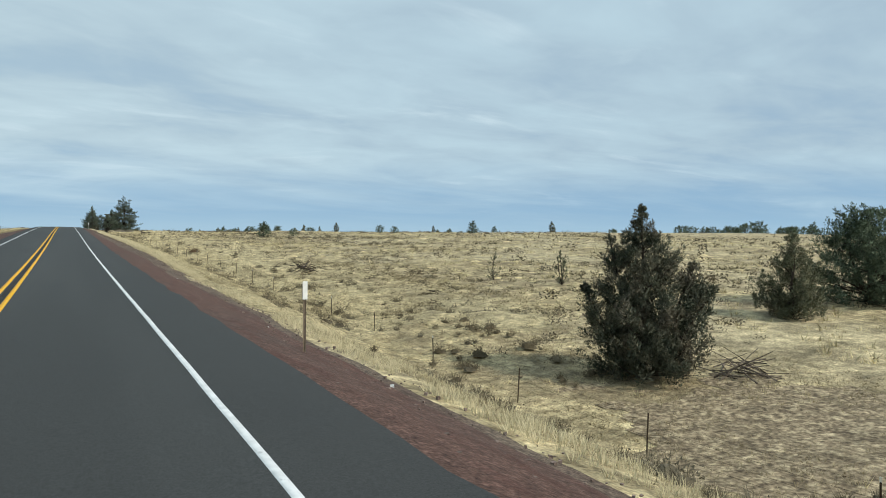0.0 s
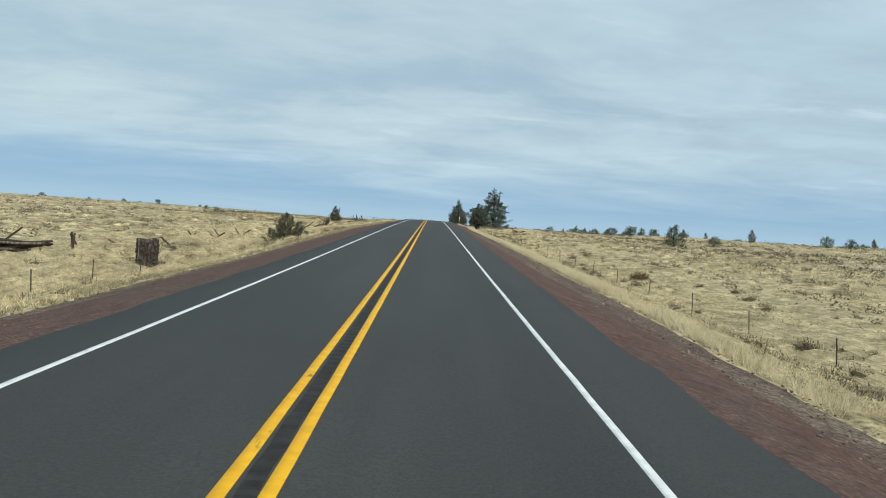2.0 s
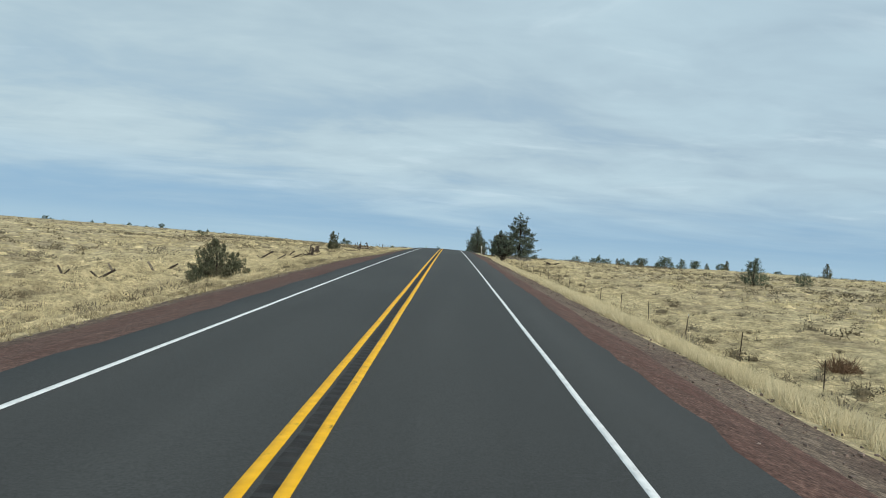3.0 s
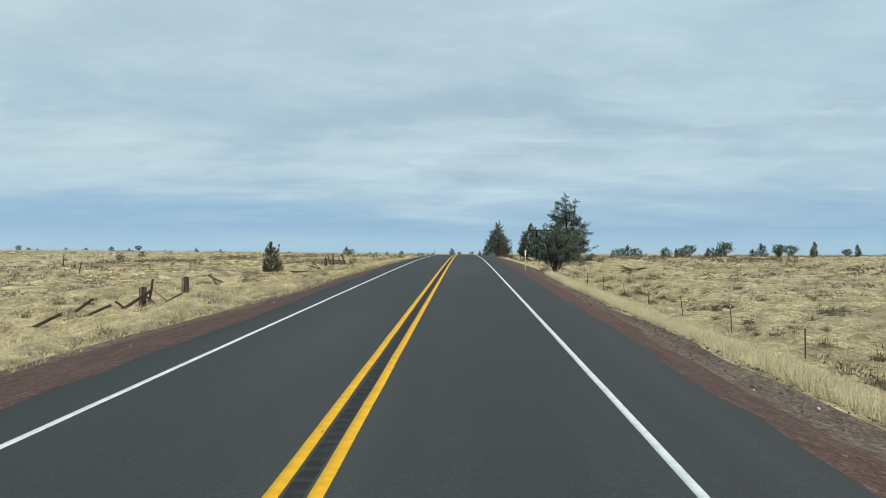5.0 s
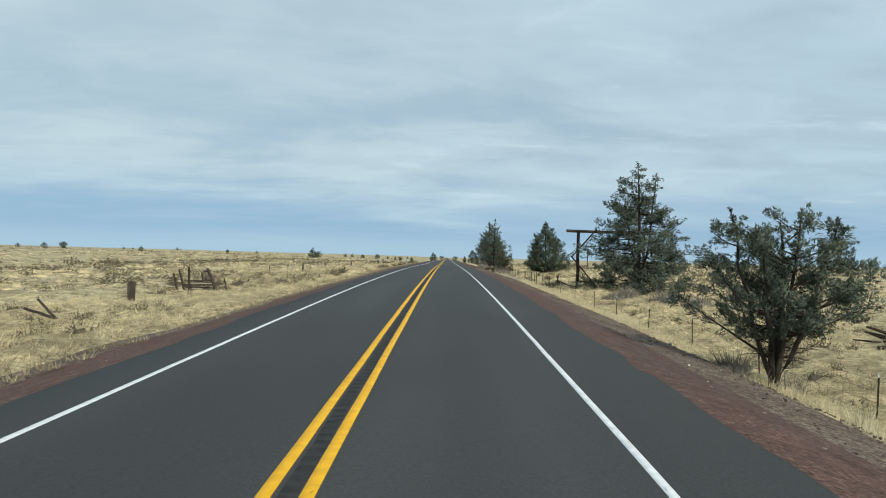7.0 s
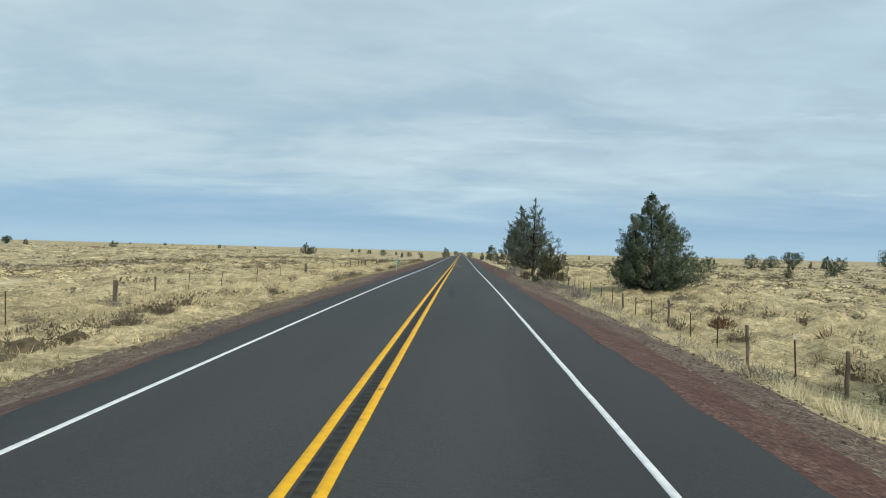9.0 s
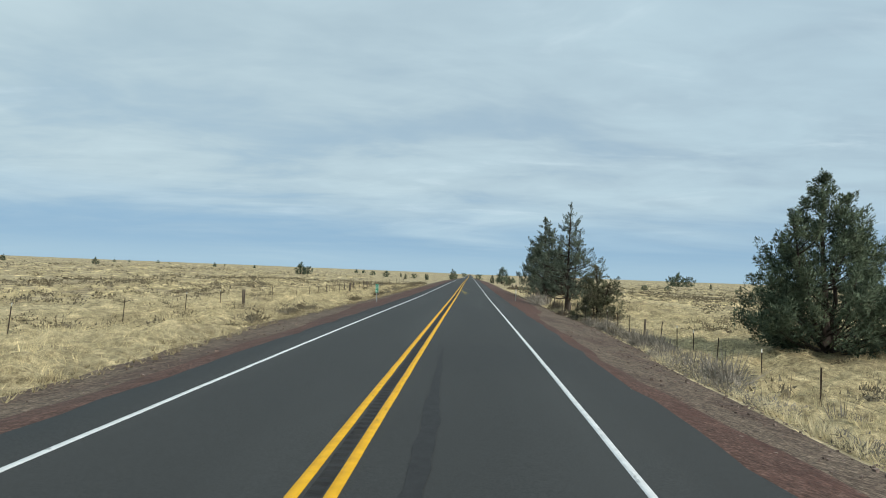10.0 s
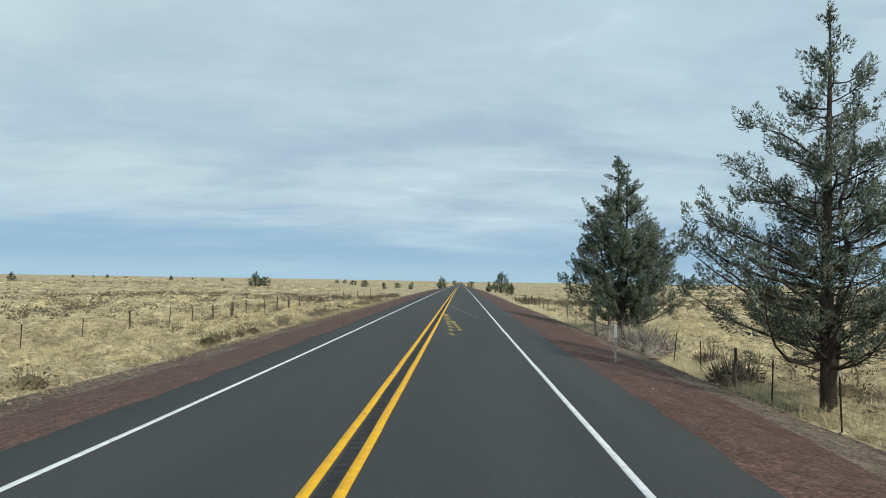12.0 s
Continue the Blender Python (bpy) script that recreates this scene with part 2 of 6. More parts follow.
SIGN_GREEN = material("green_sign_face", ((0.008, 0.20, 0.115), (0.012, 0.26, 0.15)), 6.0, 0.45)
SIGN_WHITE = material("white_sign_letters", ((0.78, 0.80, 0.78), (0.88, 0.90, 0.88)), 6.0, 0.45)
ROCK = material("dark_basalt", ((0.035, 0.031, 0.029), (0.105, 0.088, 0.078)), 5.0, 0.92, 0.8, 16.0, island=0.35)
TAR = material("dark_tar_stain", ((0.026, 0.0268, 0.0275), (0.035, 0.036, 0.0365)), 6.0, 0.85, 0.2, 40.0, spec=0.3)
PAINT_PRINT = material("yellow_paint_print", ((0.22, 0.18, 0.05), (0.52, 0.39, 0.07)), 9.0, 0.8)
PALE_PRINT = material("pale_paint_print", ((0.16, 0.16, 0.14), (0.30, 0.29, 0.23)), 9.0, 0.8)


# ---- mesh tools ----
def mesh_of(name, verts, faces, mat, smooth=False):
    """A mesh from arrays: vertices, and faces that all have the same number of corners."""
    verts, faces = np.asarray(verts, np.float32), np.asarray(faces, np.int32)
    me = bpy.data.meshes.new(name)
    n, k = faces.shape
    me.vertices.add(len(verts))
    me.vertices.foreach_set("co", verts.ravel())
    me.loops.add(n * k)
    me.loops.foreach_set("vertex_index", faces.ravel())
    me.polygons.add(n)
    me.polygons.foreach_set("loop_start", np.arange(0, n * k, k, dtype=np.int32))
    me.polygons.foreach_set("use_smooth", np.full(n, smooth))
    me.materials.append(mat)
    me.update(calc_edges=True)
    return me


def joined(pieces):
    """One pair of arrays from several."""
    vs, fs, n = [], [], 0
    for v, f in pieces:
        vs.append(v)
        fs.append(np.asarray(f) + n)
        n += len(v)
    return np.concatenate(vs), np.concatenate(fs)


def tube(points, radii, sides=7, rough=0.0, rng=None):
    """A closed tapering tube through points, as quads."""
    pts, radii = np.asarray(points, float), np.asarray(radii, float)
    along = np.gradient(pts, axis=0)
    along /= np.linalg.norm(along, axis=1)[:, None] + 1e-9
    ref = np.where(np.abs(along[:, 2:3]) > 0.9, np.array([[1.0, 0, 0]]), np.array([[0, 0, 1.0]]))
    a = np.cross(along, ref)
    a /= np.linalg.norm(a, axis=1)[:, None] + 1e-9
    b = np.cross(along, a)
    ang = np.arange(sides) * 2 * np.pi / sides
    r = radii[:, None] * np.ones(sides)
    if rough and rng is not None:
        r = r * (1 + rng.uniform(-rough, rough, (1, sides))) * (1 + rng.uniform(-rough, rough, r.shape) * 0.5)
    rings = pts[:, None] + r[..., None] * (np.cos(ang)[None, :, None] * a[:, None] + np.sin(ang)[None, :, None] * b[:, None])
    ends = (np.repeat(pts[:1, None], sides, 1) + 0.02 * (rings[:1] - pts[:1, None]), np.repeat(pts[-1:, None], sides, 1) + 0.02 * (rings[-1:] - pts[-1:, None]))
    rings = np.concatenate([ends[0], rings, ends[1]])
    n = len(rings)
    i, k = np.meshgrid(np.arange(n - 1), np.arange(sides), indexing="ij")
    q = (k + 1) % sides
    faces = np.stack([i * sides + k, (i + 1) * sides + k, (i + 1) * sides + q, i * sides + q], -1).reshape(-1, 4)
    return rings.reshape(-1, 3), faces


def prism(outline, z0, z1):
    """An upright prism over a convex or T-shaped outline, as a bmesh."""
    bm = bmesh.new()
    lower = [bm.verts.new((x, y, z0)) for x, y in outline]
    upper = [bm.verts.new((x, y, z1)) for x, y in outline]
    n = len(outline)
    for i in range(n):
        bm.faces.new((lower[i], lower[(i + 1) % n], upper[(i + 1) % n], upper[i]))
    bm.faces.new(upper)
    bm.faces.new(lower[::-1])
    return bm


def bm_mesh(name, bm, mat, bevel=0.0):
    if bevel:
        bmesh.ops.bevel(bm, geom=bm.edges[:], offset=bevel, segments=1, affect="EDGES")
    me = bpy.data.meshes.new(name)
    bm.to_mesh(me)
    bm.free()
    me.materials.append(mat)
    return me


def part(name, me, parent, label="", at=None):
    ob = new(name, me)
    ob.parent = parent
    if at is not None:
        ob.matrix_basis = at
    return tagged(ob, label)


def thing(name, x, y, label, category, group="", z=None, turn=0.0):
    ob = new(name)
    ob.empty_display_size = 0.2
    ob.matrix_basis = pose(x, y, float(ground_z(x, y)) if z is None else z, 0, 0, turn)
    return tagged(ob, label, category, group)


# ---- the lie of the land ----
ROAD_Y = (-60, -20, 10, 40, 70, 100, 130, 160, 190, 220, 250, 280, 310, 340, 380, 420, 560, 800, 3000)
ROAD_Z = (-1.3, -0.51, 0.0, 0.48, 1.13, 1.94, 2.76, 3.47, 4.14, 4.62, 4.80, 4.84, 4.74, 4.60, 4.62, 4.62, 4.5, 3.2, 3.2)
RIGHT_Y = (-40, 20, 47, 75, 104, 155, 180, 220, 254, 287, 314, 340, 380, 480)
RIGHT_D = (4.2, 4.2, 3.2, 2.6, 2.4, 2.2, 2.4, 1.9, 1.2, 1.6, 1.5, 1.2, 1.1, 1.0)
RIGHT_X = (17.4, 17.4, 17.2, 16.6, 15.8, 14.3, 13.9, 12.3, 10.8, 12.0, 12.4, 11.2, 11.2, 12.0)
LEFT_Y = (-40, 30, 60, 93, 130, 177, 210, 245, 300, 325, 400)
LEFT_D = (3.4, 3.0, 2.4, 2.5, 2.1, 1.75, 1.78, 1.65, 1.2, 1.1, 1.1)
LEFT_X = (15.0, 15.0, 15.1, 15.3, 16.0, 17.3, 17.7, 18.0, 18.2, 18.2, 18.2)
EDGE_LEFT, EDGE_RIGHT = 4.85, 5.35
GRAVEL_RIGHT_Y, GRAVEL_RIGHT_X = (20, 45, 75, 145, 172, 198, 266, 300, 336), (9.4, 9.3, 9.6, 8.6, 8.5, 9.0, 8.6, 8.5, 9.4)
GRAVEL_LEFT_Y, GRAVEL_LEFT_X = (40, 150, 170, 255, 300), (9.1, 8.9, 7.7, 7.7, 8.5)
DIRT_RIGHT_Y, DIRT_RIGHT_X = (20, 45, 75, 145, 172, 190, 200, 214, 236, 262, 268, 284, 291, 294, 301, 308, 320, 330, 345, 362, 400), (9.4, 9.3, 9.7, 8.8, 8.5, 8.6, 10.3, 10.3, 8.8, 8.9, 9.2, 9.3, 9.0, 9.4, 10.5, 11.0, 11.7, 11.6, 10.9, 10.2, 9.4)
LATTICE = np.random.RandomState(5).uniform(-1, 1, (256, 256))


def lumps(x, y, size):
    """Smooth value noise, -1 to 1, with lumps about size metres wide."""
    u, v = np.asarray(x, float) / size, np.asarray(y, float) / size
    i, j = np.floor(u).astype(int), np.floor(v).astype(int)
    a, b = u - i, v - j
    a, b = a * a * (3 - 2 * a), b * b * (3 - 2 * b)

    def g(p, q):
        return LATTICE[p % 256, q % 256]

    return (g(i, j) * (1 - a) + g(i + 1, j) * a) * (1 - b) + (g(i, j + 1) * (1 - a) + g(i + 1, j + 1) * a) * b


def step(v, a, b):
    t = np.clip((np.asarray(v, float) - a) / (b - a), 0, 1)
    return t * t * (3 - 2 * t)


def road_z(y):
    return sum(np.interp(np.asarray(y, float) + k, ROAD_Y, ROAD_Z) for k in (-12, -6, 0, 6, 12)) / 5


def crown(x):
    return 0.062 * (1 - np.minimum(np.abs(x), 3.66) / 3.66) - 0.025 * np.maximum(np.abs(x) - 3.66, 0)


def fence_x(y, side):
    return np.interp(y, RIGHT_Y, RIGHT_X) if side > 0 else -np.interp(y, LEFT_Y, LEFT_X)


def gravel_x(y, side):
    """How far the loose shoulder reaches from the road's middle."""
    return np.interp(y, GRAVEL_RIGHT_Y, GRAVEL_RIGHT_X) if side > 0 else np.interp(y, GRAVEL_LEFT_Y, GRAVEL_LEFT_X)


def dirt_x(y, side):
    """How far bare dirt reaches from the road's middle."""
    return np.interp(y, DIRT_RIGHT_Y, DIRT_RIGHT_X) if side > 0 else gravel_x(y, -1) + 0.35 - 0.25 * step(y, 185, 215) + 0.70 * step(y, 285, 304)


def ground_z(x, y):
    x, y = np.asarray(x, float), np.asarray(y, float)
    right, ax, rz = x > 0, np.abs(x), road_z(y)
    drop = np.where(right, np.interp(y, RIGHT_Y, RIGHT_D), np.interp(y, LEFT_Y, LEFT_D))
    xf = np.where(right, np.interp(y, RIGHT_Y, RIGHT_X), np.interp(y, LEFT_Y, LEFT_X))
    edge, gx = np.where(right, EDGE_RIGHT, EDGE_LEFT), np.where(right, gravel_x(y, 1), gravel_x(y, -1))
    mid = 0.20 + 0.28 * drop
    near = -0.10 - mid * step(ax, edge - 0.8, gx + 0.4) - (drop - mid) * step(ax, gx - 0.5, xf)
    far = np.where(right, 6.0 - 2.3 * step(y, 280, 450), 2.7 + 3.9 * step(y, 100, 500) + 0.003 * np.maximum(ax - 300, 0))
    w = np.where(ax > xf, 1 - np.exp(-np.maximum(ax - xf, 0) / 150), 0)
    rough = step(ax, gx + 1.0, gx + 8.0)
    wild = 0.08 * lumps(x * 0.8 + y * 0.6, y * 0.8 - x * 0.6, 2.6) + 0.16 * lumps(x + 40, y, 7.0) + 0.45 * step(ax, 20, 70) * lumps(x, y + 90, 26.0) + 0.9 * step(ax, 60, 200) * lumps(x + 300, y, 95.0)
    knoll = 0.75 * np.exp(-((x - 19.5) / 7.5) ** 2 - ((y - 299) / 16) ** 2)
    return (rz + near) * (1 - w) + far * w + rough * wild + knoll


def axis_steps(parts):
    out = []
    for a, b, s in parts:
        out.extend(np.arange(a, b, s))
    return np.array(out)


ROWS = np.concatenate([[-900, -500, -250, -120], axis_steps([(-60, -12, 2.0), (-12, 430, 1.25), (430, 620, 5)]), 620 * 1.09 ** np.arange(0, 24)])
half = np.concatenate([axis_steps([(0.0, 24, 0.6), (24, 60, 1.1), (60, 140, 4)]), 140 * 1.12 ** np.arange(0, 31)])
COLS = np.concatenate([-half[:0:-1], half])


def grid_faces(rows, cols):
    i, j = np.meshgrid(np.arange(rows - 1), np.arange(cols - 1), indexing="ij")
    a = (i * cols + j).ravel()
    return np.stack([a, a + 1, a + cols + 1, a + cols], 1)


gx_, gy_ = np.meshgrid(COLS, ROWS)
ground = new("ground", mesh_of("ground", np.stack([gx_.ravel(), gy_.ravel(), ground_z(gx_, gy_).ravel()], 1), grid_faces(len(ROWS), len(COLS)), SOIL, True))
tagged(ground, "dry straw-coloured high desert field with bunchgrass and bare soil", "ground", kind="structure")

# ---- road ----
road_rows = ROWS[(ROWS >= -250) & (ROWS < 2600)]


YL, YR, LINE = -0.206, 0.188, 0.068


def lane(name, xs):
    """A lane of asphalt with a ragged outer edge that goes down into the gravel."""
    x, y = np.meshgrid(np.asarray(xs, float), road_rows)
    outer = np.abs(xs) > 4.5
    x = x + np.where(outer[None, :], 0.10 * lumps(y * 2.0 + xs[0], y * 0, 3.0) + 0.05 * lumps(y * 4.0, y * 0 + 9, 1.9), 0)
    z = road_z(y) + crown(x)
    z[:, np.abs(xs) == np.abs(xs).max()] -= 0.28
    return mesh_of(name, np.stack([x.ravel(), y.ravel(), z.ravel()], 1), grid_faces(len(road_rows), len(xs)), ASPHALT, True)


tagged(new("road", lane("road", np.array([-EDGE_LEFT - 0.04, -EDGE_LEFT, -3.66, -1.8, YL + LINE]))), "dark grey asphalt lane of a two-lane highway", "road", kind="structure")
tagged(new("road", lane("road", np.array([YR - LINE, 1.9, 3.66, EDGE_RIGHT, EDGE_RIGHT + 0.04]))), "dark grey asphalt lane of a two-lane highway", "road", kind="structure")

# milled rumble strip between the two yellow lines: one shallow groove every 0.30 m
ry = np.concatenate([np.arange(-60, 430, 0.10), np.arange(430, 900, 3.0)])
rx, ryy = np.meshgrid(np.array([YL + LINE, -0.085, -0.06, 0.08, 0.10, YR - LINE]), ry)
rx = rx + np.array([[0, 1, 1, 1, 1, 0]]) * (0.014 * lumps(ryy, ryy * 0 + 4, 0.45) + 0.012 * lumps(ryy, ryy * 0 + 8, 2.4))
groove = np.where((np.arange(len(ry)) % 3 == 0)[:, None] & np.array([[False, False, True, True, False, False]]), -0.012, -0.001)
rz_ = np.interp(ryy, road_rows, road_z(road_rows)) + crown(rx) + groove
strip = mesh_of("rumble_strip", np.stack([rx.ravel(), ryy.ravel(), rz_.ravel()], 1), grid_faces(len(ry), 6), MILLED, False)
strip.materials.append(MILLED_RIDGE)
strip.materials.append(ASPHALT)
row, col = np.divmod(np.arange(len(strip.polygons)), 5)
# groove faces take the darker colour, most flats between them a paler one
strip.polygons.foreach_set("material_index", np.where((col == 0) | (col == 4), 2, np.where((row % 3 == 1) & (lumps(row * 1.0, row * 0.0, 4.0) > -0.4), 1, 0)).astype(np.int32))
tagged(new("rumble_strip", strip), "dark milled rumble strip between the yellow centre lines", "rumble strip", kind="structure")


def painted_line(x0, mat, label, half_width=LINE):
    xs = np.array([x0 - half_width - 0.004, x0 - half_width, x0 + half_width, x0 + half_width + 0.004])
    x, y = np.meshgrid(xs, road_rows)
    x = x + 0.006 * lumps(y * 5.0 + x0 * 31, y * 0, 2.0)
    z = road_z(y) + crown(x) + np.array([[-0.003, 0.006, 0.006, -0.003]])
    ob = new("road_line", mesh_of("road_line", np.stack([x.ravel(), y.ravel(), z.ravel()], 1), grid_faces(len(road_rows), 4), mat, True))
    return tagged(ob, label, "road marking", kind="structure")


painted_line(-3.66, WHITE_LINE, "solid white edge line painted on asphalt", 0.054)
painted_line(3.66, WHITE_LINE, "solid white edge line painted on asphalt", 0.054)
painted_line(YL, YELLOW_LINE, "solid yellow centre line painted on asphalt")
painted_line(YR, YELLOW_LINE, "solid yellow centre line painted on asphalt")


# ---- shoulders ----
def shoulder(name, side, inner, outer, lift_in, lift_out, mat, label, y0=-120.0, y1=900.0, ragged=0.35):
    """A strip of loose material on the ground beside the asphalt."""
    rows = road_rows[(road_rows >= y0) & (road_rows <= y1)]
    f = np.linspace(0, 1, 9)
    b = outer(rows) + ragged * (lumps(rows, rows * 0 + 5 * side, 4.0) + 0.6 * lumps(rows, rows * 0 + 9, 1.6))
    a = inner(rows)
    x = a[:, None] * (1 - f) + b[:, None] * f
    y = np.repeat(rows[:, None], 9, 1)
    z = ground_z(side * x, y) + lift_in * (1 - f) + lift_out * f + 0.012 * lumps(x * 3, y * 3, 1.0)
    z[:, -1] -= 0.06
    z[:, 0] = np.minimum(z[:, 0], road_z(rows) + crown(x[:, 0]) - 0.02)
    verts = np.stack([(side * x).ravel(), y.ravel(), z.ravel()], 1)
    faces = grid_faces(len(rows), 9)
    ob = new(name, mesh_of(name, verts, faces if side > 0 else faces[:, ::-1], mat, True))
    return tagged(ob, label, "shoulder", kind="structure")


shoulder("verge", 1, lambda y: EDGE_RIGHT + 0.15 + 0 * y, lambda y: dirt_x(y, 1) + 0.1, 0.02, 0.035, DIRT, "grey-brown dirt and stones between gravel and grass")
shoulder("verge", -1, lambda y: EDGE_LEFT + 0.15 + 0 * y, lambda y: dirt_x(y, -1) + 0.8, 0.02, 0.035, DIRT, "grey-brown dirt and stones between gravel and grass")
shoulder("shoulder", 1, lambda y: EDGE_RIGHT - 0.06 + 0 * y, lambda y: gravel_x(y, 1) - 0.45 - 0.75 * step(y, 25, 45) - 0.8 * step(y, 60, 85) * (1 - step(y, 135, 165)) - 0.3 * step(y, 225, 260) - 1.0 * step(y, 276, 288) + 1.9 * step(y, 300, 345), 0.09, 0.05, CINDER, "red volcanic cinder gravel shoulder beside the asphalt")
shoulder("shoulder", -1, lambda y: EDGE_LEFT - 0.06 + 0 * y, lambda y: gravel_x(y, -1) + 0.1 - 2.0 * step(y, 225, 262) + 2.0 * step(y, 293, 330), 0.09, 0.05, CINDER, "red volcanic cinder gravel shoulder beside the asphalt")


def bare_patch(cx, cy, rx, ry, seed):
    """A ragged patch of bare soil in the field."""
    xs, ys = np.arange(cx - rx * 1.4, cx + rx * 1.4, 0.25), np.arange(cy - ry * 1.4, cy + ry * 1.4, 0.25)
    x, y = np.meshgrid(xs, ys)
    z = ground_z(x, y) + 0.02
    inside = 1.0 - ((x - cx) / rx) ** 2 - ((y - cy) / ry) ** 2 + 0.55 * lumps(x + seed, y, 2.9) + 0.45 * lumps(x, y + seed, 0.9)
    faces = grid_faces(len(ys), len(xs))
    faces = faces[inside.ravel()[faces].mean(1) > 0.25]
    ob = new("bare_soil", mesh_of("bare_soil", np.stack([x.ravel(), y.ravel(), z.ravel()], 1), faces, BARE, True))
    return tagged(ob, "patch of bare reddish-brown soil in thin dry grass", "soil", kind="structure")


bare_patch(23.5, 11.0, 7.5, 8.5, 3)


# ---- junipers ----
def flames(rng, root, axis, size, leaves, grain, girth=0.34):
    """Pointed clumps of scale leaves, a triangle each: vertices, faces and the normals of the rounded clumps."""
    n = len(root)
    axis = axis / (np.linalg.norm(axis, axis=1)[:, None] + 1e-9)
    side = np.cross(axis, rng.normal(size=(n, 3)))
    side /= np.linalg.norm(side, axis=1)[:, None] + 1e-9
    third = np.cross(axis, side)
    q, ang = rng.rand(n, leaves) ** 0.85, rng.uniform(0, 2 * np.pi, (n, leaves))
    # a clump is made of a few finer sprays
    ang = np.round(ang / 1.2566) * 1.2566 + rng.normal(0, 0.32, ang.shape) + rng.uniform(0, 6.28, (n, 1))
    wide = girth * size[:, None] * np.sqrt(rng.uniform(0.08, 1.0, q.shape)) * np.sin(np.pi * np.clip(0.24 + 0.76 * q, 0, 1)) ** 0.8
    radial = np.cos(ang)[..., None] * side[:, None] + np.sin(ang)[..., None] * third[:, None]
    at = root[:, None] + axis[:, None] * (size[:, None] * q)[..., None] + radial * wide[..., None]
    go = axis[:, None] * (0.55 + 0.5 * q)[..., None] + radial * (0.8 - 0.4 * q)[..., None] + rng.normal(size=at.shape) * 0.32
    go /= np.linalg.norm(go, axis=-1, keepdims=True) + 1e-9
    across = np.cross(go, rng.normal(size=at.shape))
    across /= np.linalg.norm(across, axis=-1, keepdims=True) + 1e-9
    ln = (grain * rng.uniform(0.6, 1.45, q.shape) * (1.1 - 0.35 * q))[..., None]
    a, b, c = at - across * ln * 0.17, at + across * ln * 0.17, at + go * ln
    out = root * np.array([1, 1, 0.0])
    out = out / (np.linalg.norm(out, axis=1)[:, None] + 0.25)
    face = radial * 0.8 + axis[:, None] * 0.35 + out[:, None] * 0.45 + rng.normal(size=at.shape) * 0.35
    face /= np.linalg.norm(face, axis=-1, keepdims=True) + 1e-9
    flip = ((np.cross(b - a, c - a) * face).sum(-1) < 0)[..., None]
    # small clumps hold fewer leaves
    keep = rng.rand(n, leaves) < np.clip((size / np.percentile(size, 75)) ** 1.3, 0.15, 1.0)[:, None]
    v = np.stack([np.where(flip, b, a), np.where(flip, a, b), c], 2)[keep].reshape(-1, 3)
    return v, np.arange(len(v)).reshape(-1, 3), np.repeat(face[keep], 3, 0)


